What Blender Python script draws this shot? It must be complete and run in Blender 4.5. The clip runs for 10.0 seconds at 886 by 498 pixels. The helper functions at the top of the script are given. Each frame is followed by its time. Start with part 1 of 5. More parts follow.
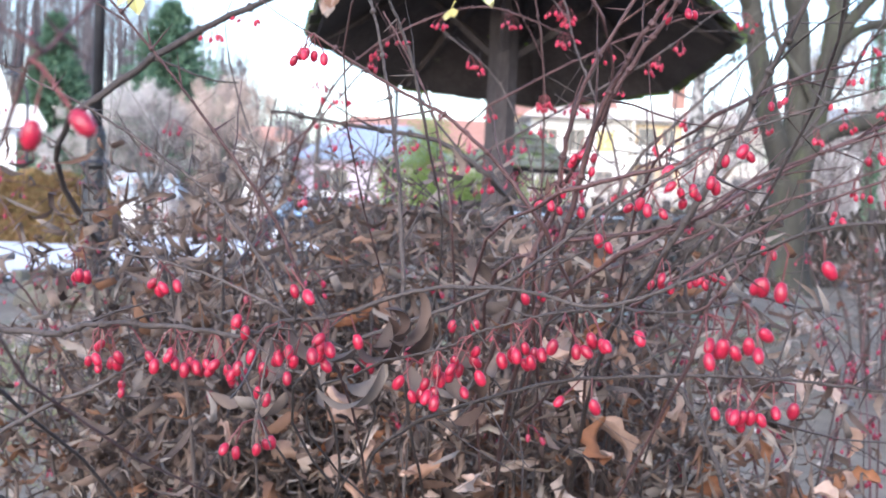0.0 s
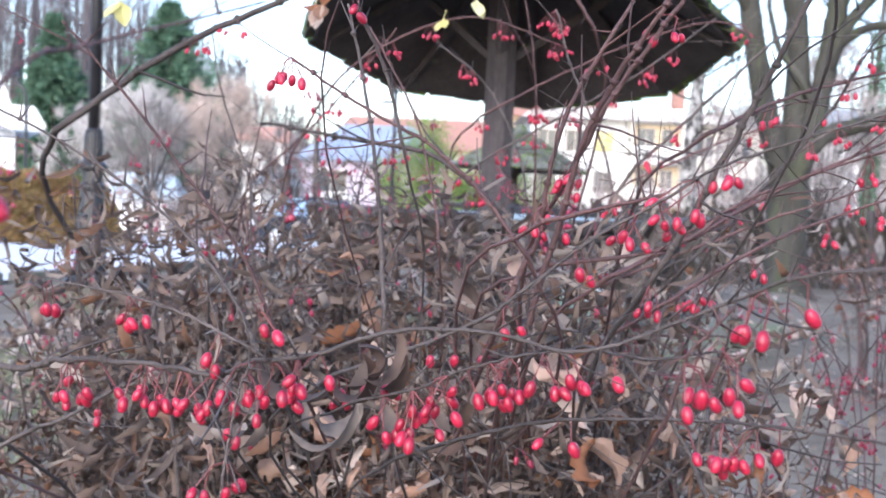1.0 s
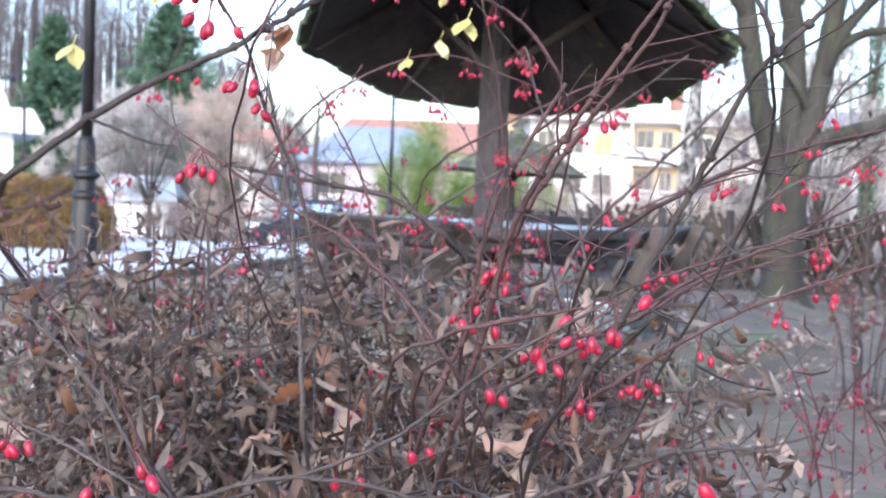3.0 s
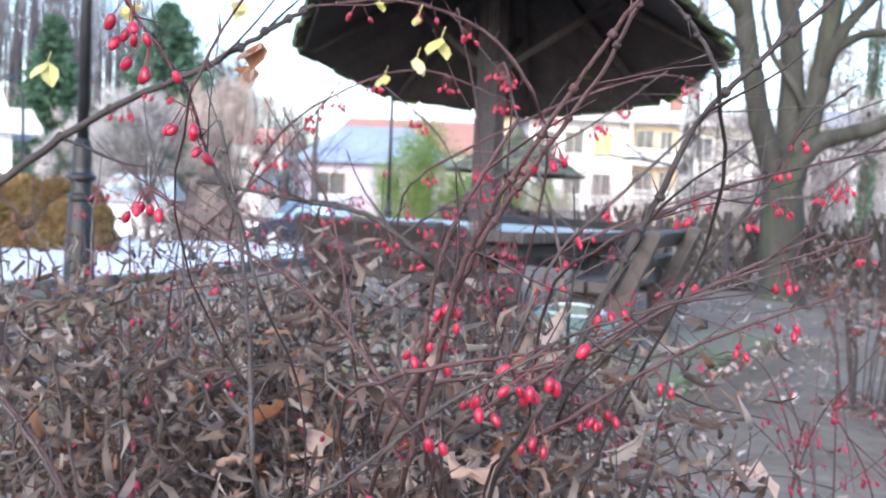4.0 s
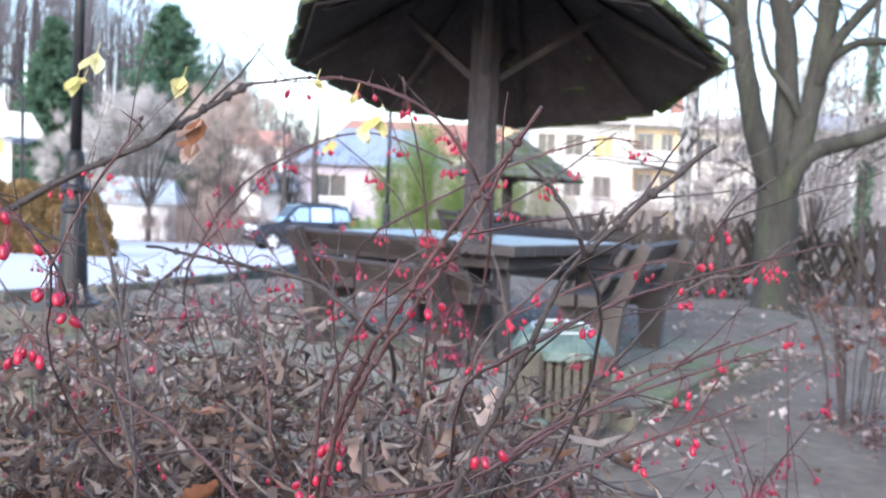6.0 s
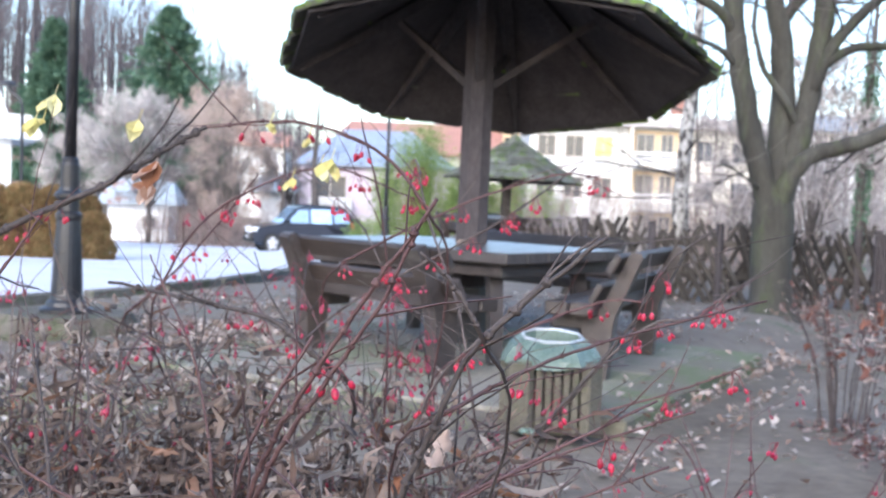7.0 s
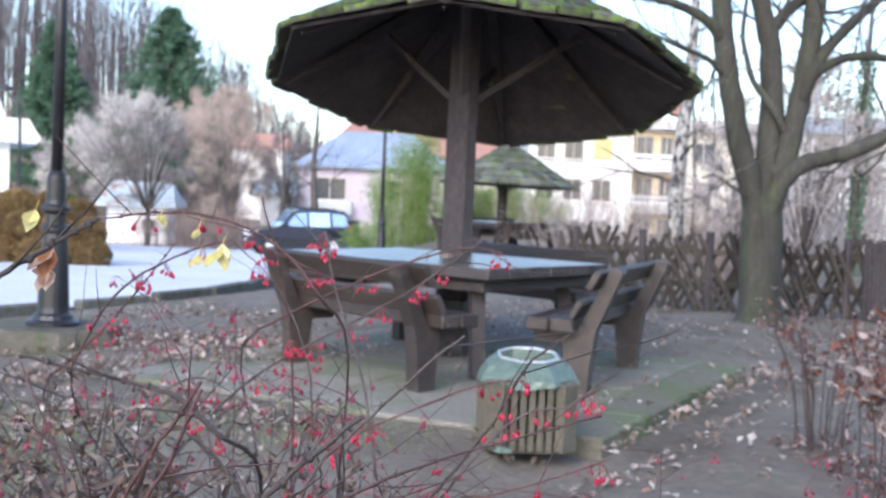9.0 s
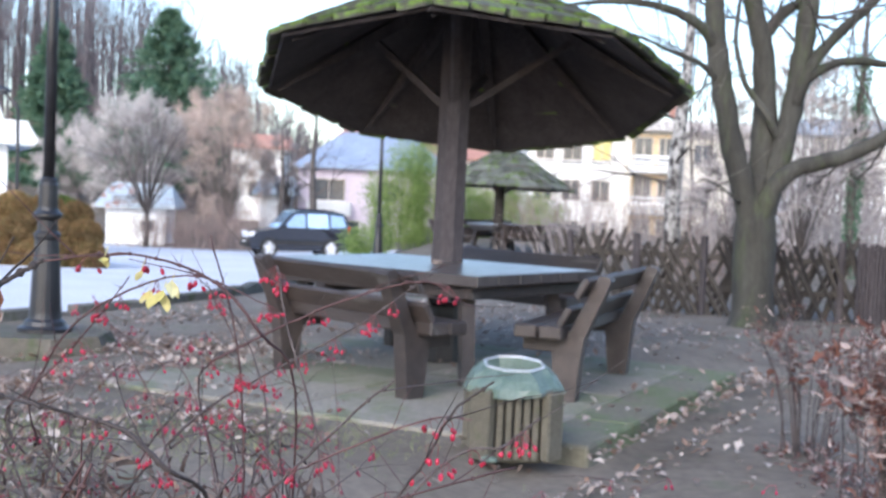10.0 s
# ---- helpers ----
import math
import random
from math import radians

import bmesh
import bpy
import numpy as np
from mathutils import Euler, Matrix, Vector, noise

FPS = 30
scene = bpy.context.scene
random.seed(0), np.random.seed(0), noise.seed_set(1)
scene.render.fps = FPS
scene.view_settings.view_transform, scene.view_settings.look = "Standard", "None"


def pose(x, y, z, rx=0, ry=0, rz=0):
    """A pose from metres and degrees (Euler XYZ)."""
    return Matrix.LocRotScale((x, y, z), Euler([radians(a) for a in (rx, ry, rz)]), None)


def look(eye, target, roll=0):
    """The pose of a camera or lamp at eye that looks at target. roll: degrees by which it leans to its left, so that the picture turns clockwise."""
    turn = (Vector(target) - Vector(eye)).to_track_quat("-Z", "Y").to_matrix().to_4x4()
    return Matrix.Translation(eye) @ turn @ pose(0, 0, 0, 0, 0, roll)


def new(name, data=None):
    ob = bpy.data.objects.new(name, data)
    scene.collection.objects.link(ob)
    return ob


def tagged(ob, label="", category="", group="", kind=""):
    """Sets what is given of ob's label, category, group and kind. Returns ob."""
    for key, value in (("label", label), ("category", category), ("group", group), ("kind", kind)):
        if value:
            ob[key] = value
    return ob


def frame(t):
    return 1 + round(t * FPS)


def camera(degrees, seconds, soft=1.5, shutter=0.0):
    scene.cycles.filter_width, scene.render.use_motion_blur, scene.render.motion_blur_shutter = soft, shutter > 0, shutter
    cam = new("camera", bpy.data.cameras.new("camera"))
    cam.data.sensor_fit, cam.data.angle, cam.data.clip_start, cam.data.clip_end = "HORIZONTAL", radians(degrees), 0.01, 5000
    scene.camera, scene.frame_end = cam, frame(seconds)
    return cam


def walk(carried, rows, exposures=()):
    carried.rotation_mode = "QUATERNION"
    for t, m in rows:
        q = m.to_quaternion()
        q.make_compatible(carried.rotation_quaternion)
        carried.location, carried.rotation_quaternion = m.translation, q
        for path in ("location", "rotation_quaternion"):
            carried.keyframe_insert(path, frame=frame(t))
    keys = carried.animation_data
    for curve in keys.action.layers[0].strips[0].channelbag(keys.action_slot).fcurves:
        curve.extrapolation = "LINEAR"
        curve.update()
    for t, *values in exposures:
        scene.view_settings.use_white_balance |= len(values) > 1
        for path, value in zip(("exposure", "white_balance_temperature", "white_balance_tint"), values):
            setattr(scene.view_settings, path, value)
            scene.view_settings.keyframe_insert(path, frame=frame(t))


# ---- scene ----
cam = camera(39.7, 10.0, soft=1.7)
ROWS = [
    (0.0, pose(0.000, 0.000, 1.023, 87.09, -2.43, -0.15)),
    (0.5, pose(0.004, 0.008, 1.030, 87.08, -2.43, -0.18)),
    (1.0, pose(0.010, 0.017, 1.039, 87.10, -2.43, -0.18)),
    (1.5, pose(0.018, 0.028, 1.049, 87.13, -2.43, -0.18)),
    (2.0, pose(0.028, 0.038, 1.064, 87.15, -2.43, -0.18)),
    (2.5, pose(0.039, 0.047, 1.081, 87.16, -2.43, -0.18)),
    (4.0, pose(0.079, 0.059, 1.115, 87.14, -2.43, -0.19)),
    (4.5, pose(0.090, 0.059, 1.134, 87.15, -2.43, -0.19)),
    (5.0, pose(0.105, 0.057, 1.154, 87.16, -2.43, -0.18)),
    (5.5, pose(0.123, 0.055, 1.175, 87.17, -2.43, -0.15)),
    (7.0, pose(0.194, 0.042, 1.245, 87.21, -2.43, -0.07)),
    (7.5, pose(0.223, 0.036, 1.269, 87.21, -2.43, -0.05)),
    (8.0, pose(0.253, 0.028, 1.295, 87.23, -2.43, -0.03)),
    (8.5, pose(0.284, 0.019, 1.322, 87.23, -2.43, -0.01)),
    (9.0, pose(0.317, 0.008, 1.348, 87.24, -2.43, 0.00)),
    (9.5, pose(0.350, -0.003, 1.373, 87.24, -2.43, 0.00)),
    (10.0, pose(0.384, -0.014, 1.398, 87.25, -2.43, 0.00)),
]
cam.data.dof.use_dof, cam.data.dof.focus_distance, cam.data.dof.aperture_fstop = True, 0.65, 25.0
walk(cam, ROWS, exposures=[(0.0, 1.94, 6000, 12), (5.5, 1.86, 6000, 11), (7.5, 1.78, 6000, 11), (10.0, 1.57, 6000, 11)])

# ---- world and light: a bright overcast winter day ----
world = bpy.data.worlds.new("sky")
scene.world = world
world.use_nodes = True
wn = world.node_tree.nodes
sky = wn.new("ShaderNodeTexSky")
sky.sky_type, sky.sun_disc = "NISHITA", False
sky.sun_elevation, sky.sun_rotation = radians(32), radians(200)
sky.air_density, sky.dust_density, sky.ozone_density = 1.0, 2.0, 1.5
world.node_tree.links.new(sky.outputs["Color"], wn["Background"].inputs["Color"])
wn["Background"].inputs["Strength"].default_value = 0.15
sun_data = bpy.data.lights.new("sun", "SUN")
sun_data.energy, sun_data.angle, sun_data.color = 0.6, radians(30), (1.0, 0.96, 0.9)
sun = new("sun", sun_data)
sun.matrix_world = look((-10, -27, 18), (0, 0, 0))


# ---- materials ----
def mat(name, c1, c2, rough=0.8, scale=6.0, fine=60.0, bump=0.3, metal=0.0, vary=0.25, island=False, c3=None, spot=0.62, spec=0.4, stretch=None):
    """Two colours mixed by a coarse noise, a fine grain, a third colour in patches, and a tone that varies from piece to piece."""
    m = bpy.data.materials.new(name)
    m.use_nodes = True
    nt = m.node_tree
    N, L = nt.nodes, nt.links
    b = N["Principled BSDF"]
    b.inputs["Roughness"].default_value, b.inputs["Metallic"].default_value = rough, metal
    b.inputs["Specular IOR Level"].default_value = spec
    co = N.new("ShaderNodeTexCoord")
    vec = co.outputs["Object"]
    if stretch:
        mp = N.new("ShaderNodeMapping")
        mp.inputs["Scale"].default_value = stretch
        L.new(vec, mp.inputs["Vector"])
        vec = mp.outputs["Vector"]

    def noise_node(s, detail):
        n = N.new("ShaderNodeTexNoise")
        n.inputs["Scale"].default_value, n.inputs["Detail"].default_value, n.inputs["Roughness"].default_value = s, detail, 0.6
        L.new(vec, n.inputs["Vector"])
        return n.outputs["Fac"]

    def ramp(src, lo, hi):
        n = N.new("ShaderNodeMapRange")
        n.inputs["From Min"].default_value, n.inputs["From Max"].default_value = lo, hi
        L.new(src, n.inputs["Value"])
        return n.outputs["Result"]

    def mix(fac, a, bb, mode="MIX"):
        n = N.new("ShaderNodeMix")
        n.data_type, n.blend_type = "RGBA", mode
        if hasattr(fac, "is_linked"):
            L.new(fac, n.inputs[0])
        else:
            n.inputs[0].default_value = fac
        for k, val in ((6, a), (7, bb)):
            if hasattr(val, "is_linked"):
                L.new(val, n.inputs[k])
            else:
                n.inputs[k].default_value = (*val, 1)
        return n.outputs[2]

    big, small = noise_node(scale, 5), noise_node(fine, 4)
    col = mix(ramp(big, 0.32, 0.68), c1, c2)
    if c3:
        col = mix(ramp(noise_node(scale * 1.7, 6), spot, spot + 0.12), col, c3)
    if island:
        rnd = N.new("ShaderNodeNewGeometry").outputs["Random Per Island"]
    else:
        rnd = N.new("ShaderNodeObjectInfo").outputs["Random"]
    tone = N.new("ShaderNodeMapRange")
    tone.inputs["To Min"].default_value, tone.inputs["To Max"].default_value = 1 - vary, 1 + vary
    L.new(rnd, tone.inputs["Value"])
    grain = N.new("ShaderNodeMapRange")
    grain.inputs["From Min"].default_value, grain.inputs["From Max"].default_value = 0.25, 0.75
    grain.inputs["To Min"].default_value, grain.inputs["To Max"].default_value = 0.72, 1.25
    L.new(small, grain.inputs["Value"])
    both = N.new("ShaderNodeMath")
    both.operation = "MULTIPLY"
    L.new(tone.outputs["Result"], both.inputs[0])
    L.new(grain.outputs["Result"], both.inputs[1])
    sc = N.new("ShaderNodeVectorMath")
    sc.operation = "SCALE"
    L.new(col, sc.inputs[0])
    L.new(both.outputs[0], sc.inputs["Scale"])
    L.new(sc.outputs[0], b.inputs["Base Color"])
    if bump:
        bp = N.new("ShaderNodeBump")
        bp.inputs["Strength"].default_value, bp.inputs["Distance"].default_value = bump, 0.01
        L.new(small, bp.inputs["Height"])
        L.new(bp.outputs["Normal"], b.inputs["Normal"])
    return m


def leaf_mat(name, stops, rough=0.75, sheer=0.25, lumpy=0.0):
    """Leaves: every one takes its colour from a ramp; some light comes through."""
    m = bpy.data.materials.new(name)
    m.use_nodes = True
    N, L = m.node_tree.nodes, m.node_tree.links
    b = N["Principled BSDF"]
    b.inputs["Roughness"].default_value, b.inputs["Specular IOR Level"].default_value = rough, 0.3
    rnd = N.new("ShaderNodeNewGeometry").outputs["Random Per Island"]
    cr = N.new("ShaderNodeValToRGB")
    el = cr.color_ramp.elements
    while len(el) < len(stops):
        el.new(0.5)
    for i, c in enumerate(stops):
        el[i].position, el[i].color = i / (len(stops) - 1), (*c, 1)
    each_ob = N.new("ShaderNodeObjectInfo").outputs["Random"]
    both = N.new("ShaderNodeMath")
    L.new(rnd, both.inputs[0])
    L.new(each_ob, both.inputs[1])
    pick = N.new("ShaderNodeMath")
    pick.operation = "FRACT"
    L.new(both.outputs[0], pick.inputs[0])
    L.new(pick.outputs[0], cr.inputs["Fac"])
    n = N.new("ShaderNodeTexNoise")
    n.inputs["Scale"].default_value = 90
    L.new(N.new("ShaderNodeTexCoord").outputs["Object"], n.inputs["Vector"])
    mr = N.new("ShaderNodeMapRange")
    mr.inputs["To Min"].default_value, mr.inputs["To Max"].default_value = 0.65, 1.35
    L.new(n.outputs["Fac"], mr.inputs["Value"])
    sc = N.new("ShaderNodeVectorMath")
    sc.operation = "SCALE"
    L.new(cr.outputs["Color"], sc.inputs[0])
    each = N.new("ShaderNodeMapRange")
    each.inputs["To Min"].default_value, each.inputs["To Max"].default_value = 1 - lumpy, 1 + lumpy
    L.new(each_ob, each.inputs["Value"])
    tone = N.new("ShaderNodeMath")
    tone.operation = "MULTIPLY"
    L.new(mr.outputs["Result"], tone.inputs[0])
    L.new(each.outputs["Result"], tone.inputs[1])
    L.new(tone.outputs[0], sc.inputs["Scale"])
    L.new(sc.outputs[0], b.inputs["Base Color"])
    tr = N.new("ShaderNodeBsdfTranslucent")
    L.new(sc.outputs[0], tr.inputs["Color"])
    ms = N.new("ShaderNodeMixShader")
    ms.inputs["Fac"].default_value = sheer
    L.new(b.outputs[0], ms.inputs[1])
    L.new(tr.outputs[0], ms.inputs[2])
    L.new(ms.outputs[0], N["Material Output"].inputs["Surface"])
    return m


SOIL = mat("soil", (0.088, 0.072, 0.056), (0.164, 0.141, 0.116), 0.95, 0.9, 14, 0.8, vary=0, c3=(0.085, 0.094, 0.058), spot=0.57)
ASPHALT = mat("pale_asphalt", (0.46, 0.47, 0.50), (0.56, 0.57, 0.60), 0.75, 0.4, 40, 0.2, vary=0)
KERB = mat("kerb_concrete", (0.075, 0.074, 0.066), (0.125, 0.118, 0.108), 0.9, 3, 40, 0.4, c3=(0.06, 0.07, 0.04), spot=0.55)
CONCRETE = mat("mossy_concrete", (0.160, 0.148, 0.122), (0.225, 0.207, 0.176), 0.9, 1.1, 30, 0.4, c3=(0.128, 0.136, 0.088), spot=0.48, vary=0.05)
MOSSYEDGE = mat("mossy_edging", (0.112, 0.106, 0.080), (0.160, 0.150, 0.118), 0.9, 2.2, 30, 0.5, c3=(0.100, 0.120, 0.062), spot=0.46, vary=0.08)
DARKWOOD = mat("dark_tarred_wood", (0.033, 0.028, 0.031), (0.062, 0.053, 0.056), 0.85, 5, 40, 0.5, vary=0.25, stretch=(1, 1, 0.3))
WOOD = mat("weathered_brown_wood", (0.024, 0.018, 0.0165), (0.052, 0.040, 0.036), 0.5, 3, 30, 0.6, vary=0.3, c3=(0.085, 0.078, 0.07), spot=0.60, spec=0.5, stretch=(0.4, 3, 3))
TABLEWOOD = mat("wet_table_boards", (0.034, 0.028, 0.027), (0.066, 0.056, 0.053), 0.30, 2.5, 30, 0.15, vary=0.2, spec=0.9, stretch=(4, 0.5, 1))
SHINGLE = mat("mossy_shingle", (0.042, 0.042, 0.034), (0.08, 0.078, 0.064), 0.95, 0.9, 6, 0.8, vary=0.5, c3=(0.095, 0.155, 0.026), spot=0.46)
GREYSHINGLE = mat("grey_shingle", (0.065, 0.07, 0.058), (0.115, 0.118, 0.10), 0.95, 3, 30, 0.8, vary=0.45, c3=(0.07, 0.10, 0.03), spot=0.5, island=True)
FENCEWOOD = mat("grey_fence_wood", (0.030, 0.026, 0.023), (0.062, 0.053, 0.046), 0.9, 5, 40, 0.4, vary=0.55)
BARK = mat("smooth_greenish_bark", (0.027, 0.025, 0.021), (0.066, 0.064, 0.054), 0.9, 2.5, 25, 0.9, vary=0.2, c3=(0.050, 0.057, 0.032), spot=0.52, stretch=(1, 1, 0.35))
TWIGBARK = mat("twig_bark", (0.042, 0.032, 0.031), (0.082, 0.066, 0.063), 0.7, 30, 300, 0.4, vary=0.3)
REDTWIG = mat("red_twig_bark", (0.055, 0.026, 0.027), (0.100, 0.052, 0.050), 0.6, 30, 300, 0.4, vary=0.25)
BRANCH = mat("bare_branches", (0.052, 0.045, 0.042), (0.10, 0.086, 0.080), 0.9, 4, 30, 0.2, vary=0.3, island=True)
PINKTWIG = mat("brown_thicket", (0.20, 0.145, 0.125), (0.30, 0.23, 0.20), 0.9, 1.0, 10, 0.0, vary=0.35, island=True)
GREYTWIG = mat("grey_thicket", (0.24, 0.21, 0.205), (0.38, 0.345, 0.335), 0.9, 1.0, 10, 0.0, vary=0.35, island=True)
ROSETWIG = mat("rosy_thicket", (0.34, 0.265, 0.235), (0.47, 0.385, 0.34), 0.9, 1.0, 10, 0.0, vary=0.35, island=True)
PALETWIG = mat("pale_grey_thicket", (0.36, 0.335, 0.325), (0.50, 0.47, 0.455), 0.9, 1.0, 10, 0.0, vary=0.35, island=True)
DUSKTWIG = mat("dark_grey_thicket", (0.13, 0.115, 0.11), (0.21, 0.185, 0.175), 0.9, 1.0, 10, 0.0, vary=0.35, island=True)
WOODLAND = mat("woodland_trunks", (0.085, 0.074, 0.082), (0.14, 0.122, 0.128), 0.9, 1.0, 10, 0.0, vary=0.4, island=True)
IRON = mat("black_iron", (0.010, 0.010, 0.013), (0.022, 0.022, 0.026), 0.4, 8, 60, 0.15, vary=0.05, spec=0.5)
BERRY = mat("red_berry", (0.25, 0.006, 0.027), (0.37, 0.014, 0.044), 0.36, 90, 400, 0.03, vary=0.25, spec=0.5)
BERRIES = mat("red_berry_mass", (0.165, 0.007, 0.028), (0.27, 0.018, 0.05), 0.4, 90, 400, 0.0, vary=0.4, island=True, spec=0.5)
STALK = mat("berry_stalk", (0.11, 0.03, 0.035), (0.17, 0.05, 0.052), 0.6, 60, 300, 0.0, vary=0.2)
BERRYTIP = mat("berry_tip", (0.10, 0.02, 0.02), (0.16, 0.03, 0.03), 0.7, 90, 300, 0.0)
CURLED = leaf_mat("curled_dry_leaves", [(0.055, 0.040, 0.036), (0.13, 0.094, 0.078), (0.21, 0.16, 0.135), (0.075, 0.045, 0.036), (0.11, 0.085, 0.075), (0.30, 0.255, 0.23), (0.06, 0.043, 0.038), (0.17, 0.085, 0.05)])
OAK = leaf_mat("orange_oak_leaves", [(0.20, 0.085, 0.045), (0.30, 0.135, 0.07), (0.52, 0.41, 0.36), (0.16, 0.075, 0.048), (0.42, 0.31, 0.26), (0.26, 0.14, 0.09), (0.48, 0.41, 0.37)])
LITTER = leaf_mat("leaf_litter", [(0.15, 0.11, 0.09), (0.30, 0.25, 0.225), (0.40, 0.36, 0.335), (0.20, 0.13, 0.10), (0.11, 0.08, 0.068)], sheer=0.1)
YELLOW = leaf_mat("yellow_leaves", [(0.56, 0.50, 0.18), (0.66, 0.62, 0.36), (0.52, 0.43, 0.14)], sheer=0.4)
BAMBOO = leaf_mat("bamboo_leaves", [(0.10, 0.17, 0.04), (0.19, 0.28, 0.075), (0.30, 0.39, 0.14), (0.13, 0.20, 0.06)], sheer=0.4)
# distance haze is mixed into this green: paler and bluer needles
NEEDLES = leaf_mat("fir_needles", [(0.05, 0.11, 0.075), (0.085, 0.16, 0.105), (0.13, 0.21, 0.135)], sheer=0.15)
TOPIARY = leaf_mat("bronze_thuja", [(0.15, 0.085, 0.04), (0.25, 0.15, 0.07), (0.13, 0.115, 0.045), (0.30, 0.20, 0.10)], sheer=0.15, lumpy=0.3)
GREENTHUJA = leaf_mat("green_thuja", [(0.05, 0.085, 0.02), (0.09, 0.12, 0.03), (0.13, 0.15, 0.045)], sheer=0.15)
IVY = leaf_mat("ivy_leaves", [(0.06, 0.12, 0.075), (0.10, 0.175, 0.11), (0.08, 0.14, 0.09)], sheer=0.1)
GRASS = leaf_mat("pale_grass", [(0.12, 0.16, 0.07), (0.20, 0.22, 0.11), (0.26, 0.25, 0.15)], sheer=0.2)
REDLEAF = leaf_mat("russet_leaves", [(0.06, 0.028, 0.026), (0.15, 0.065, 0.055), (0.40, 0.32, 0.30), (0.085, 0.036, 0.033), (0.20, 0.088, 0.065), (0.50, 0.42, 0.40), (0.08, 0.04, 0.036), (0.26, 0.11, 0.07)])
WHITE = mat("white_render", (0.80, 0.80, 0.79), (0.70, 0.70, 0.69), 0.85, 0.6, 12, 0.1)
CREAM = mat("cream_render", (0.76, 0.72, 0.64), (0.68, 0.63, 0.54), 0.85, 0.25, 8, 0.1)
OCHRE = mat("ochre_render", (0.64, 0.50, 0.32), (0.56, 0.43, 0.27), 0.85, 0.3, 8, 0.1)
LILAC = mat("lilac_render", (0.58, 0.50, 0.56), (0.52, 0.45, 0.51), 0.85, 0.4, 8, 0.1)
SLATE = mat("blue_grey_roof", (0.22, 0.27, 0.36), (0.28, 0.33, 0.42), 0.6, 0.6, 8, 0.2)
TILE = mat("red_roof_tiles", (0.38, 0.20, 0.155), (0.30, 0.165, 0.135), 0.85, 1.0, 8, 0.3, vary=0.2)
GREYTILE = mat("pale_grey_roof", (0.36, 0.34, 0.34), (0.44, 0.42, 0.41), 0.85, 1.0, 8, 0.3, vary=0.1)
TIN = mat("pale_tin_roof", (0.26, 0.31, 0.34), (0.36, 0.40, 0.42), 0.5, 0.9, 8, 0.1, c3=(0.24, 0.11, 0.07), spot=0.54)
WINDOW = mat("dark_window", (0.05, 0.055, 0.065), (0.09, 0.10, 0.11), 0.15, 0.5, 4, 0.0, spec=0.8)
CURTAIN = mat("yellow_curtain_behind_glass", (0.50, 0.43, 0.13), (0.58, 0.51, 0.22), 0.3, 0.8, 8, 0.0, spec=0.6)
FRAMEM = mat("window_frame_paint", (0.5, 0.45, 0.40), (0.4, 0.36, 0.32), 0.6, 1, 8, 0.0)
PAINT = mat("dark_blue_car_paint", (0.008, 0.010, 0.017), (0.012, 0.014, 0.023), 0.10, 2, 40, 0.0, spec=1.0)
# pale bluish metallic colour stands in for the sky reflected in the glass
GLASS = mat("car_glass", (0.62, 0.68, 0.72), (0.72, 0.78, 0.82), 0.12, 2, 40, 0.0, metal=0.9, spec=1.0)
RUBBER = mat("tyre_rubber", (0.015, 0.015, 0.015), (0.03, 0.03, 0.03), 0.85, 8, 60, 0.2)
ALLOY = mat("alloy_wheel", (0.62, 0.63, 0.65), (0.70, 0.71, 0.73), 0.4, 8, 60, 0.0, metal=0.2)
DISC = mat("wheel_disc", (0.20, 0.20, 0.21), (0.30, 0.30, 0.31), 0.5, 8, 60, 0.0, metal=0.2)
LAMPGLASS = mat("headlight_lens", (0.7, 0.72, 0.74), (0.8, 0.82, 0.84), 0.08, 8, 60, 0.0, spec=1.0)
REDLENS = mat("red_lens", (0.5, 0.02, 0.02), (0.6, 0.03, 0.03), 0.2, 8, 60, 0.0)
BINCON = mat("bin_washed_concrete", (0.075, 0.068, 0.05), (0.11, 0.10, 0.078), 0.9, 6, 70, 0.6, c3=(0.06, 0.068, 0.028), spot=0.58, vary=0.08)
BAG = mat("green_bin_bag", (0.075, 0.12, 0.092), (0.14, 0.185, 0.155), 0.3, 14, 60, 0.6, spec=0.6)
BINRIM = mat("zinc_rim", (0.55, 0.56, 0.60), (0.66, 0.67, 0.70), 0.35, 10, 60, 0.1, metal=0.5)
BIRCH = mat("birch_bark", (0.28, 0.27, 0.26), (0.42, 0.41, 0.40), 0.8, 5, 20, 0.3, c3=(0.035, 0.03, 0.03), spot=0.47, stretch=(1, 1, 0.6))
STONE = mat("lamp_footing_stone", (0.06, 0.053, 0.042), (0.105, 0.095, 0.078), 0.9, 4, 40, 0.6, c3=(0.05, 0.058, 0.03), spot=0.5)


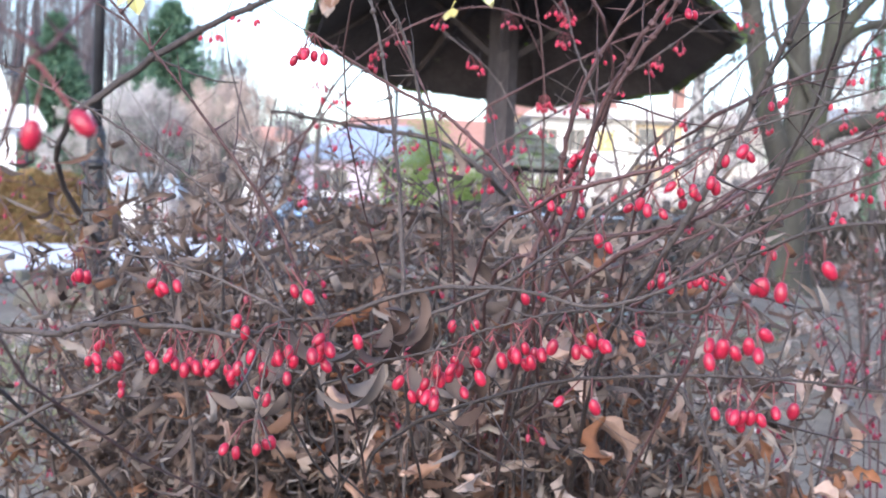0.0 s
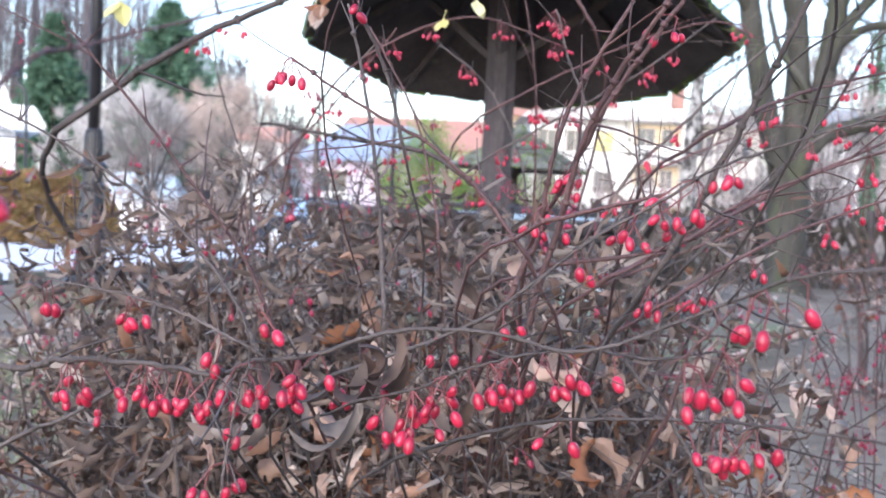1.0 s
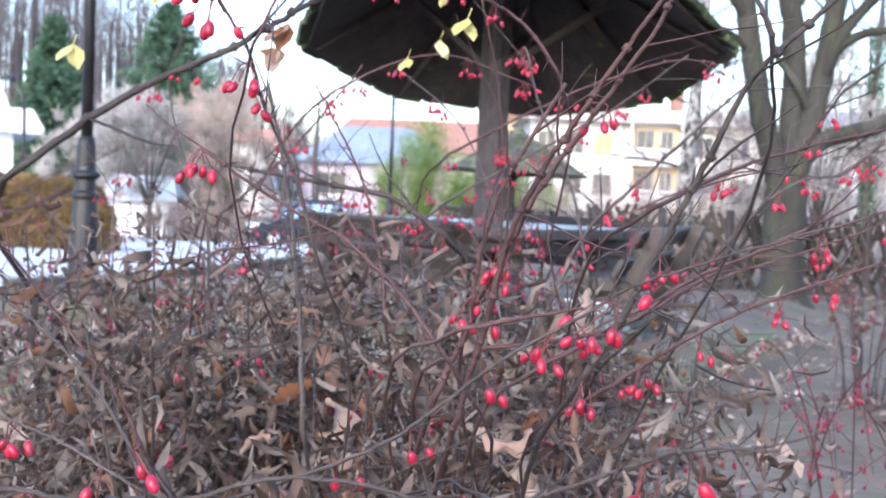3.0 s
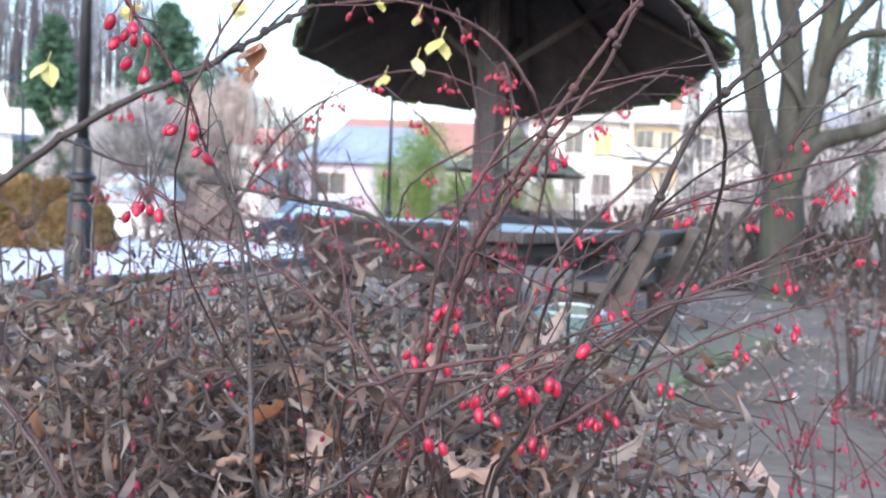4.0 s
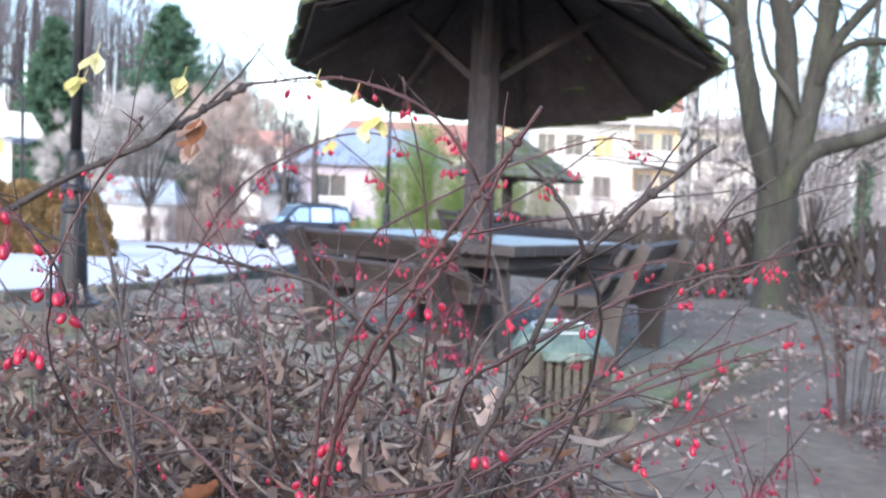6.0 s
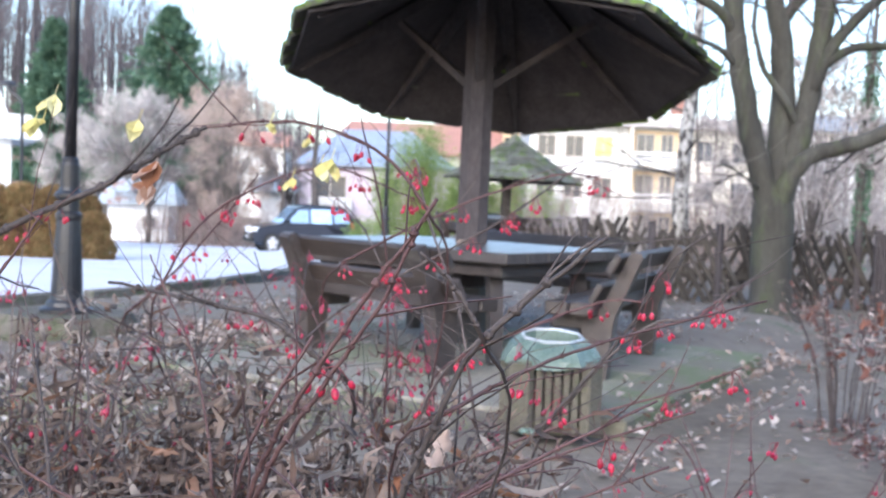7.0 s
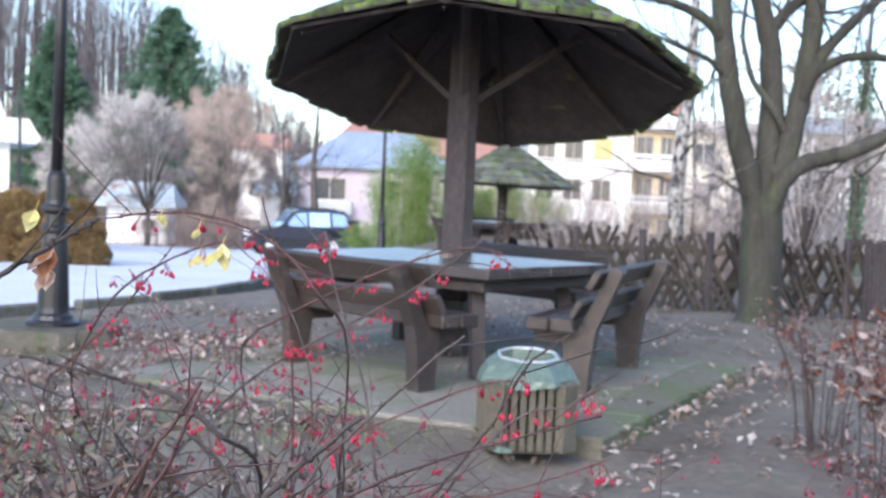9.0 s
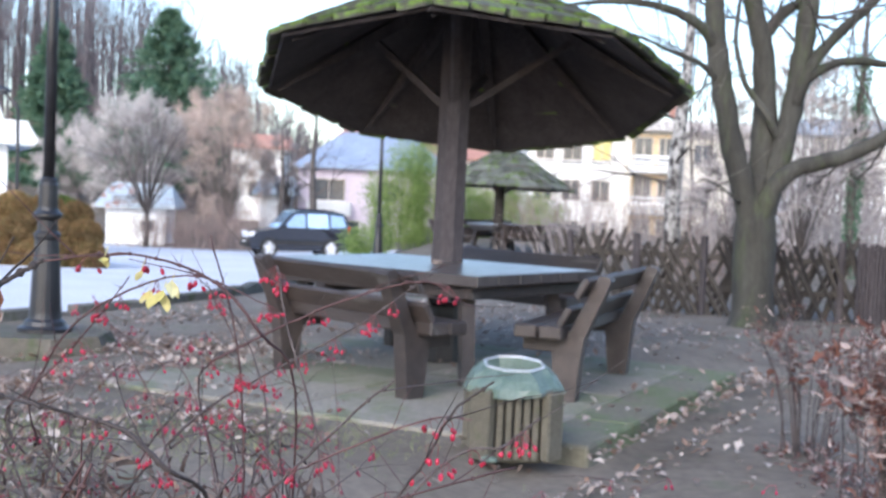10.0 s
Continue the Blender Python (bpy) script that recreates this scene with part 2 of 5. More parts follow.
# ---- mesh helpers ----
class Build:
    """Collects corners and faces for one mesh."""

    def __init__(self):
        self.v, self.f = [], []

    def add(self, verts, faces):
        n = len(self.v)
        self.v.extend(tuple(p) for p in verts)
        self.f.extend(tuple(i + n for i in q) for q in faces)

    def box(self, size, m=None, bevel=0.0):
        bm = bmesh.new()
        bmesh.ops.create_cube(bm, size=1.0, matrix=Matrix.Diagonal((*size, 1)))
        if bevel:
            bmesh.ops.bevel(bm, geom=bm.edges[:], offset=bevel, segments=1, affect="EDGES")
        m = m or Matrix()
        bm.verts.ensure_lookup_table()
        self.add([m @ p.co for p in bm.verts], [[p.index for p in q.verts] for q in bm.faces])
        bm.free()

    def tube(self, pts, radii, sides=6, cap=True):
        pts = [Vector(p) for p in pts]
        rings = []
        up = Vector((0.31, 0.17, 0.93))
        for i, p in enumerate(pts):
            t = (pts[min(i + 1, len(pts) - 1)] - pts[max(i - 1, 0)]).normalized()
            a = t.cross(up)
            if a.length < 1e-3:
                a = t.cross(Vector((1, 0, 0)))
            a.normalize()
            b = t.cross(a)
            r = radii[i] if isinstance(radii, (list, tuple)) else radii
            rings.append([p + (a * math.cos(k * math.tau / sides) + b * math.sin(k * math.tau / sides)) * r for k in range(sides)])
        n = len(pts)
        verts = [q for r in rings for q in r]
        faces = [(i * sides + k, i * sides + (k + 1) % sides, (i + 1) * sides + (k + 1) % sides, (i + 1) * sides + k) for i in range(n - 1) for k in range(sides)]
        if cap:
            faces += [tuple(range(sides))[::-1], tuple((n - 1) * sides + k for k in range(sides))]
        self.add(verts, faces)

    def lathe(self, profile, sides=16, m=None, turn=0.0):
        """profile: (radius, height) from bottom to top."""
        m = m or Matrix()
        verts = [m @ Vector((r * math.cos(turn + k * math.tau / sides), r * math.sin(turn + k * math.tau / sides), z)) for r, z in profile for k in range(sides)]
        faces = [(i * sides + k, i * sides + (k + 1) % sides, (i + 1) * sides + (k + 1) % sides, (i + 1) * sides + k) for i in range(len(profile) - 1) for k in range(sides)]
        faces += [tuple(range(sides))[::-1], tuple((len(profile) - 1) * sides + k for k in range(sides))]
        self.add(verts, faces)

    def prism(self, outline, y0, y1, m=None):
        """An outline of (x, z) pushed from y0 to y1."""
        m = m or Matrix()
        n = len(outline)
        verts = [m @ Vector((x, y, z)) for y in (y0, y1) for x, z in outline]
        faces = [(k, (k + 1) % n, n + (k + 1) % n, n + k) for k in range(n)] + [tuple(range(n))[::-1], tuple(n + k for k in range(n))]
        self.add(verts, faces)

    def mesh(self, name, material, smooth=False):
        me = bpy.data.meshes.new(name)
        me.from_pydata(self.v, [], self.f)
        me.materials.append(material)
        if smooth:
            me.polygons.foreach_set("use_smooth", [True] * len(me.polygons))
        me.update()
        return me


def part(name, b, material, parent=None, label="", smooth=False):
    me = b.mesh(name, material, smooth) if isinstance(b, Build) else b
    ob = new(name, me)
    if parent:
        ob.parent = parent
    if label:
        tagged(ob, label)
    return ob


def thing(name, m, label, category, group="", kind=""):
    ob = new(name)
    ob.matrix_world = m
    ob.empty_display_size = 0.1
    return tagged(ob, label, category, group, kind)


def smooth_line(pts, steps=5):
    """A Catmull-Rom line through the points."""
    p = [Vector(q) for q in pts]
    p = [p[0] * 2 - p[1]] + p + [p[-1] * 2 - p[-2]]
    out = []
    for i in range(1, len(p) - 2):
        for k in range(steps):
            t = k / steps
            a, b, c, d = p[i - 1], p[i], p[i + 1], p[i + 2]
            out.append(0.5 * ((2 * b) + (c - a) * t + (2 * a - 5 * b + 4 * c - d) * t * t + (3 * b - a - 3 * c + d) * t ** 3))
    out.append(p[-2])
    return out


def rnd_unit(rng, up=0.0):
    v = Vector((rng.gauss(0, 1), rng.gauss(0, 1), rng.gauss(0, 1) + up))
    return v.normalized()


def leaf_quads(b, at, along, side, length, width, curl, rng, n=3):
    """A leaf blade of a few bent pieces."""
    along, side = along.normalized(), side.normalized()
    nrm = along.cross(side).normalized()
    verts, d, p = [], along.copy(), at.copy()
    prof = (0.12, 0.9, 0.8, 0.06) if n == 3 else (0.15, 1.0, 0.1)
    for i in range(n + 1):
        w = side * width * 0.5 * prof[i]
        dip = nrm * width * 0.25 * prof[i]
        verts += [p - w + dip, p, p + w + dip]
        ang = curl / n * (0.6 + 0.8 * rng.random())
        d = (d * math.cos(ang) + nrm * math.sin(ang)).normalized()
        nrm = d.cross(side).normalized()
        p = p + d * length / n
    faces = []
    for i in range(n):
        k = i * 3
        faces += [(k, k + 1, k + 4, k + 3), (k + 1, k + 2, k + 5, k + 4)]
    b.add(verts, faces)


def smoothstep(a, b, x):
    t = min(1, max(0, (x - a) / (b - a)))
    return t * t * (3 - 2 * t)


def ground_z(x, y):
    """The lie of the land: level round the tables, falling towards the drive, a wooded hill far behind it."""
    z = -0.045 * max(0, min(y, 62) - 15) * smoothstep(1.0, -2.6, x) if x < 1.0 else 0.0
    side = (x - 1.06) * -0.897 + (y - 6.02) * 0.441
    if -4 < x < 4 and y < 16:
        z += 0.088 * smoothstep(0.28, 0.55, side) * smoothstep(-3.6, -1.8, x) * smoothstep(16, 12, y)
    if 0 < x < 5 and y < 14:
        z -= 0.012 * smoothstep(0.0, 0.2, -side)
    z -= 0.9 * smoothstep(40, 70, y) * smoothstep(-3, 3, x)
    z += 10 * smoothstep(95, 160, y) * smoothstep(5, -50, x)
    z += 5 * smoothstep(150, 320, y)
    return z


# ---- ground, road, kerb, slab ----
NEAR, U, V = Vector((1.13, 6.16)), Vector((0.441, 0.897)), Vector((-0.88, 0.475))


def on_slab(x, y):
    p = Vector((x, y)) - NEAR
    return -0.2 < p.dot(U) < 3.6 and -0.2 < p.dot(V) < 3.5


def grid_sheet(xs, ys, lift=0.0, rough=0.0):
    b = Build()
    verts = []
    for y in ys:
        for x in xs:
            z = ground_z(x, y) + lift
            if rough and y < 30 and not on_slab(x, y):
                z += rough * (noise.noise(Vector((x * 1.3, y * 1.3, 0))) + 0.5 * noise.noise(Vector((x * 5, y * 5, 3))))
            verts.append((x, y, z))
    nx = len(xs)
    b.add(verts, [(j * nx + i, j * nx + i + 1, (j + 1) * nx + i + 1, (j + 1) * nx + i) for j in range(len(ys) - 1) for i in range(nx - 1)])
    return b


XS = [-600, -400, -250, -150, -100, -75, -60, -50, -42, -35, -30, -25, -20, -16, -12, -9] + [-7 + 0.25 * i for i in range(57)] + [8, 10, 13, 17, 22, 30, 40, 60, 90, 150, 300, 600]
YS = [-60, -20, -8, -3] + [-1 + 0.25 * i for i in range(80)] + [20, 22, 25, 28, 32, 36, 40, 45, 50, 56, 62, 70, 80, 90, 100, 112, 120, 130, 140, 150, 165, 180, 200, 230, 270, 320, 400, 600, 1000, 3000]
tagged(part("ground", grid_sheet(XS, YS, -0.012, 0.018), SOIL, smooth=True), "bare grey-brown trodden soil with mossy patches", "ground", kind="structure")


def road_edge(y):
    """The near edge of the drive."""
    return -4.9 + 2.75 * smoothstep(8.5, 15.5, y) + 1.0 * smoothstep(15, 30, y)


def road_sheet():
    b = Build()
    ys = [8.0 + 0.8 * i for i in range(10)] + [17 + 2 * i for i in range(24)]
    verts = []
    for y in ys:
        e = road_edge(y)
        for k, x in enumerate((-42, -25, -16, -10, -7, e - 0.4, e)):
            x = min(x, e - 0.1 * (6 - k))
            verts.append((x, y, ground_z(x, y) + 0.012))
    b.add(verts, [(j * 7 + i, j * 7 + i + 1, (j + 1) * 7 + i + 1, (j + 1) * 7 + i) for j in range(len(ys) - 1) for i in range(6)])
    return b


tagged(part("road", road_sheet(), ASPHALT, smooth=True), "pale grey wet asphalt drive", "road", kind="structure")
kerb = tagged(thing("kerb", Matrix(), "dark weathered concrete kerb along the drive", "kerb"), kind="structure")
kerb_me = Build()
kerb_me.box((0.14, 0.97, 0.26), bevel=0.012)
kerb_me = kerb_me.mesh("kerb_stone", KERB)
y = 8.2
while y < 34:
    x0, x1 = road_edge(y), road_edge(y + 1)
    k = part("kerb_stone", kerb_me, KERB, kerb)
    k.matrix_world = pose(0.07 + (x0 + x1) / 2, y + 0.5, ground_z(x0, y) - 0.04 + 0.008 * math.sin(y * 7), 0, 0, math.degrees(-math.atan2(x1 - x0, 1)))
    y += 1.0

slab = thing("slab", Matrix(), "concrete slab green with moss under the table", "slab", kind="structure")
SLAB_TURN = math.degrees(math.atan2(U.y, U.x))


def slab_piece(name, u0, u1, v0, v1, material, lift):
    p = NEAR + U * ((u0 + u1) / 2) + V * ((v0 + v1) / 2)
    b = Build()
    b.box((u1 - u0 - 0.005, v1 - v0 - 0.005, 0.26), bevel=0.014)
    s = part(name, b, material, slab)
    s.matrix_world = pose(p.x, p.y, -0.03 + lift, 0, 0, SLAB_TURN)


for i in range(2):
    for j in range(2):
        slab_piece("slab_panel", 1.775 * i, 1.775 * (i + 1), 0.37 + 1.465 * j, 0.37 + 1.465 * (j + 1), CONCRETE, 0.002 * ((i + j) % 2))
for u0, u1, lift in ((0.14, 0.9, 0.0), (0.9, 2.2, 0.003), (2.2, 3.55, -0.004)):
    slab_piece("edging_stone", u0, u1, 0.0, 0.37, MOSSYEDGE, lift)


# ---- mushroom shelter ----
def shelter(m, tilt, lean, label, rich, height=1.86):
    """An eight-sided shingled umbrella on one post: tilt turns the canopy, lean moves the top of the post."""
    root = thing("mushroom_shelter", m, label, "shelter", "mushroom shelters in the park")
    R, rise = 1.59, 0.98
    top = Vector((lean[0], lean[1], 2.2))
    b = Build()
    b.tube([(0, 0, -0.02), (lean[0] * 0.5, lean[1] * 0.5, 1.1), (*top.xy, 2.75)], [0.135, 0.125, 0.115], 8)
    part("post", b, DARKWOOD if rich else FENCEWOOD, root)
    b = Build()
    b.tube([(0, 0, -0.02), (0, 0, 0.42)], [0.17, 0.16], 8)
    part("post_foot", b, IRON, root, "black iron shoe of the post")
    cm = Matrix.Translation((lean[0] + 0.1, lean[1] - 0.15, height)) @ tilt
    ang = [radians(-101 + 45 * k) for k in range(8)]
    rim = [Vector((R * math.cos(a), R * math.sin(a), 0)) for a in ang]
    apex = Vector((0, 0, rise))
    # boarded underside: one panel a side
    for k in range(8):
        a, c = rim[k], rim[(k + 1) % 8]
        b = Build()
        n = (c - a).cross(apex - a).normalized() * 0.022
        b.add([a, c, apex, a + n, c + n, apex + n], [(0, 1, 2), (5, 4, 3), (0, 3, 4, 1), (1, 4, 5, 2), (2, 5, 3, 0)])
        o = part("roof_panel", b, DARKWOOD, root)
        o.matrix_world = m @ cm
    rng = random.Random(4)
    for k in range(8):
        b = Build()
        d = (rim[k] - apex).normalized()
        e = apex + d * 0.1 - Vector((0, 0, 0.05))
        f = rim[k] * 0.955 - Vector((0, 0, 0.008))
        b.tube([e, e.lerp(f, 0.5) - Vector((0, 0, 0.02)), f], [0.06, 0.055, 0.010], 4)
        o = part("rafter", b, DARKWOOD, root)
        o.matrix_world = m @ cm
    inv = cm.inverted()
    for k in (0, 2, 4, 6):
        b = Build()
        p0 = inv @ Vector((lean[0] * 0.85, lean[1] * 0.85, height - 0.17))
        p1 = rim[k].lerp(apex, 0.50) - Vector((0, 0, 0.06))
        b.tube([p0, p1], 0.036, 4)
        o = part("strut", b, DARKWOOD, root)
        o.matrix_world = m @ cm
    # shingle courses
    sh = Build()
    sh.box((1.0, 1.0, 1.0), bevel=0.06)
    sh = sh.mesh("shingle", SHINGLE)
    rest = Build()
    courses = 6
    skin = SHINGLE if rich else GREYSHINGLE
    for k in range(8):
        a, c = rim[k], rim[(k + 1) % 8]
        mid = (a + c) / 2
        slope = (apex - mid)
        nrm = (c - a).cross(apex - a).normalized()
        ex, ey = (c - a).normalized(), slope.normalized()
        for j in range(courses):
            f0 = j / courses - 0.02
            w = (c - a).length * (1 - max(f0, 0))
            n = max(2, round(w / 0.27))
            for i in range(n):
                wid = w / n
                cx = -w / 2 + wid * (i + 0.5)
                ln = slope.length / courses * 1.5
                pos = mid + ey * (slope.length * f0 + ln / 2 - 0.03 + rng.uniform(-0.015, 0.01)) + ex * cx + nrm * (0.050 + 0.008 * (i % 2))
                rot = Matrix((ex, ey, nrm)).transposed().to_4x4()
                mm = Matrix.Translation(pos) @ rot @ pose(0, 0, 0, -5.5 + rng.uniform(-1.6, 1.6), rng.uniform(-1.5, 1.5), rng.uniform(-3, 3)) @ Matrix.Diagonal((wid * rng.uniform(0.90, 0.97), ln, 0.040 + rng.uniform(0, 0.02), 1))
                if rich and (k in (6, 7, 0, 1, 5)):
                    o = part("shingle", sh, SHINGLE, root)
                    o.matrix_world = m @ cm @ mm
                else:
                    rest.box((1, 1, 1), mm)
    o = tagged(part("shingles", rest, skin, root), kind="stuff")
    o.matrix_world = m @ cm
    # finial cap
    b = Build()
    b.lathe([(0.22, -0.05), (0.14, 0.06), (0.03, 0.16)], 8)
    o = part("cap", b, skin, root)
    o.matrix_world = m @ cm @ Matrix.Translation(apex)
    return root


shelter(pose(0.43, 9.33, 0.1), pose(0, 0, 0, -14.0, 2.0, 0), (0.02, 0.2), "dark wooden mushroom shelter with mossy shingles", True, 2.05)
shelter(pose(1.72, 29.5, -0.22), pose(0, 0, 0, -1, 1.5, 0), (0.05, 0.0), "grey shingled mushroom shelter farther off in the park", False, 1.72)


# ---- table and benches ----
def table(m, label, group, lx=1.33, ly=1.72):
    root = thing("picnic_table", m, label, "table", group)
    n = 6
    for i in range(n):
        b = Build()
        w = lx / n
        b.box((w - 0.006, ly, 0.075), Matrix.Translation((-lx / 2 + w * (i + 0.5), 0, 0.7125)), 0.006)
        part("board", b, TABLEWOOD, root)
    for s, horiz in ((-1, 0), (1, 0), (-1, 1), (1, 1)):
        b = Build()
        if horiz:
            b.box((lx - 0.12, 0.05, 0.11), Matrix.Translation((0, s * (ly / 2 - 0.1), 0.64)), 0.006)
        else:
            b.box((0.05, ly - 0.2, 0.11), Matrix.Translation((s * (lx / 2 - 0.1), 0, 0.64)), 0.006)
        part("apron", b, WOOD, root)
    b = Build()
    b.box((lx - 0.1, 0.09, 0.06), Matrix.Translation((0, ly * 0.22, 0.56)), 0.006)
    part("crossbeam", b, WOOD, root)
    for sx in (-1, 1):
        for sy in (-1, 1):
            b = Build()
            b.tube([(sx * lx * 0.40, sy * ly * 0.42, 0), (sx * lx * 0.34, sy * ly * 0.37, 0.66)], [0.062, 0.068], 4)
            part("leg", b, WOOD, root)
    return root


def bench(m, label, group, length=1.7, apart=0.67):
    """x along the bench; its back at -y, its seat reaches to +y."""
    root = thing("park_bench", m, label, "bench", group)
    for s in (-1, 1):
        x = s * apart
        b = Build()
        out = [(0.0, 0.0), (0.135, 0.0), (0.17, 0.38), (0.155, 0.41), (0.045, 0.45), (-0.115, 0.79), (-0.135, 0.81), (-0.185, 0.80), (-0.20, 0.775), (-0.04, 0.40), (-0.015, 0.2)]
        b.prism([(p, q) for p, q in out], x - 0.055, x + 0.055, pose(0, 0, 0, 0, 0, 90))
        part("side_post", b, WOOD, root)
        b = Build()
        b.box((0.10, 0.22, 0.09), Matrix.Translation((x, 0.25, 0.352)), 0.008)
        part("seat_bearer", b, WOOD, root)
    for i in range(2):
        b = Build()
        b.box((length, 0.15, 0.085), Matrix.Translation((0, 0.14 + 0.16 * i, 0.442)), 0.01)
        part("seat_board", b, WOOD, root)
    for i in range(2):
        b = Build()
        b.box((length, 0.045, 0.135), Matrix.Translation((0, 0.055 - 0.105 * i, 0.545 + 0.185 * i)) @ pose(0, 0, 0, 30, 0, 0), 0.008)
        part("back_board", b, WOOD, root)
    return root


TC = Vector((0.30, 9.10, 0.10))
table(pose(*TC, 0, 0, 52), "brown wooden park table with wet board top on slab", "park tables", 1.5, 2.0)
BENCH = "brown weathered wooden bench beside the park table"
bench(pose(-0.27, 8.02, 0.10, 0, 0, -48), BENCH, "benches round the table")
bench(pose(1.54, 8.34, 0.10, 0, 0, 68.5), BENCH, "benches round the table", 1.80, 0.70)
bench(pose(1.05, 10.55, 0.10, 0, 0, 136), BENCH, "benches round the table")
table(pose(1.9, 29.2, -0.1, 0, 0, 20), "dark wooden park table under the far shelter", "park tables")
for a in (0, 90, 180, 270):
    bench(pose(1.9, 29.2, -0.1, 0, 0, a + 20) @ pose(0, -1.5, 0), "dark wooden bench by the far table", "benches round the far table")


# ---- litter bin ----
def litter_bin(m):
    root = thing("litter_bin", m, "square concrete litter bin with a green bag over its rim", "bin")
    s, c, h = 0.215, 0.075, 0.365

    def ring(q, k):
        return [(q - k, -q), (q, -q + k), (q, q - k), (q - k, q), (-q + k, q), (-q, q - k), (-q, -q + k), (-q + k, -q)]

    for lo, hi, q in ((0.0, 0.05, s - 0.03), (h - 0.04, h, s - 0.005)):
        b = Build()
        o, i = ring(q, c), ring(q - 0.05, c * 0.7)
        v = [(x, y, z) for z in (lo, hi) for ringp in (o, i) for x, y in ringp]
        f = []
        for k in range(8):
            j = (k + 1) % 8
            f += [(k, j, 16 + j, 16 + k), (8 + j, 8 + k, 24 + k, 24 + j), (16 + k, 16 + j, 24 + j, 24 + k), (j, k, 8 + k, 8 + j)]
        b.add(v, f)
        part("rim_frame", b, BINCON, root)
    for k in range(4):
        b = Build()
        a = radians(45 + 90 * k)
        b.box((0.125, 0.05, h - 0.02), pose(0, 0, h / 2, 0, 0, 45 + 90 * k) @ Matrix.Translation((0, -0.252, 0)), 0.008)
        part("corner_post", b, BINCON, root)
        for i in range(7):
            b = Build()
            b.box((0.031, 0.034, h - 0.03), pose(0, 0, h / 2, 0, 0, 90 * k) @ Matrix.Translation((-0.135 + 0.045 * i, -s + 0.02, 0)), 0.003)
            part("slat", b, BINCON, root)
    b = Build()
    b.lathe([(0.14, 0.03), (0.15, h - 0.05)], 8, turn=radians(22.5))
    part("liner", b, IRON, root, "dark bin liner")
    b = Build()
    rng = random.Random(3)
    prof = [(0.262, h - 0.03), (0.252, h + 0.005), (0.215, h + 0.06), (0.165, h + 0.095), (0.15, h + 0.10), (0.14, h - 0.02)]
    n = 32
    v = []
    for r, z in prof:
        for k in range(n):
            w = 1 + (rng.uniform(-0.03, 0.03) if z < h + 0.1 else 0)
            oct_r = 1 / max(math.cos(((k * math.tau / n) % (math.pi / 4)) - math.pi / 8), 0.9) * 0.95
            v.append((r * w * oct_r * math.cos(k * math.tau / n + 0.39), r * w * oct_r * math.sin(k * math.tau / n + 0.39), z + (rng.uniform(-0.02, 0.012) if z < h else rng.uniform(-0.004, 0.004)) + max(0, z - h) * 1.1 * r * math.sin(k * math.tau / n + 0.39)))
    b.add(v, [(i * n + k, i * n + (k + 1) % n, (i + 1) * n + (k + 1) % n, (i + 1) * n + k) for i in range(len(prof) - 1) for k in range(n)])
    part("bag", b, BAG, root, "crumpled pale green plastic bag")
    b = Build()
    pts = [(0.158 * math.cos(k * math.tau / 8 + 0.39), 0.158 * math.sin(k * math.tau / 8 + 0.39), h + 0.103 + 0.11 * 0.158 * math.sin(k * math.tau / 8 + 0.39)) for k in range(9)]
    b.tube(pts, 0.0065, 5, cap=False)
    part("rim_ring", b, BINRIM, root, "zinc ring holding the bag")
    return root


def crumpled(name, m, label, size, material, seed):
    """A small crumpled scrap."""
    rng = random.Random(seed)
    bm = bmesh.new()
    bmesh.ops.create_icosphere(bm, subdivisions=2, radius=1.0)
    b = Build()
    b.add([Vector((q.co.x * size[0], q.co.y * size[1], max(-0.3, q.co.z) * size[2] + 0.3 * size[2])) * rng.uniform(0.75, 1.15) for q in bm.verts], [[q.index for q in f.verts] for f in bm.faces])
    bm.free()
    o = part(name, b, material)
    o.matrix_world = m
    return tagged(o, label, "scrap")


crumpled("paper_scrap", pose(0.36, 9.10, 0.851, 0, 0, 30), "crumpled pale paper scrap on the table top", (0.05, 0.035, 0.02), LITTER, 1)
crumpled("plastic_scrap", pose(0.66, 5.92, 0.085, 0, 0, 10), "small green plastic scrap lying before the bin", (0.05, 0.035, 0.02), BAG, 2)
litter_bin(pose(0.785, 6.22, 0.06, 0, 0, 5))


# ---- lamps ----
def street_lamp(m, label, full=True):
    root = thing("street_lamp", m, label, "lamp", "park lamps")
    b = Build()
    b.lathe([(0.20, 0), (0.20, 0.03), (0.16, 0.05), (0.15, 0.08), (0.125, 0.10), (0.118, 0.14), (0.104, 0.47), (0.088, 0.70), (0.10, 0.725), (0.10, 0.75), (0.077, 0.77), (0.075, 0.85), (0.112, 0.88), (0.112, 0.90), (0.082, 0.925), (0.073, 0.95), (0.071, 1.12), (0.062, 1.14), (0.064, 1.16), (0.045, 1.18)], 20)
    part("base", b, IRON, root, smooth=False)
    b = Build()
    b.lathe([(0.046, 1.18), (0.043, 2.4), (0.040, 3.6)], 12)
    part("pole", b, IRON, root, smooth=True)
    b = Build()
    b.lathe([(0.085, 3.58), (0.09, 3.62), (0.05, 3.68), (0.02, 3.8)], 12)
    part("cap", b, IRON, root)
    return root


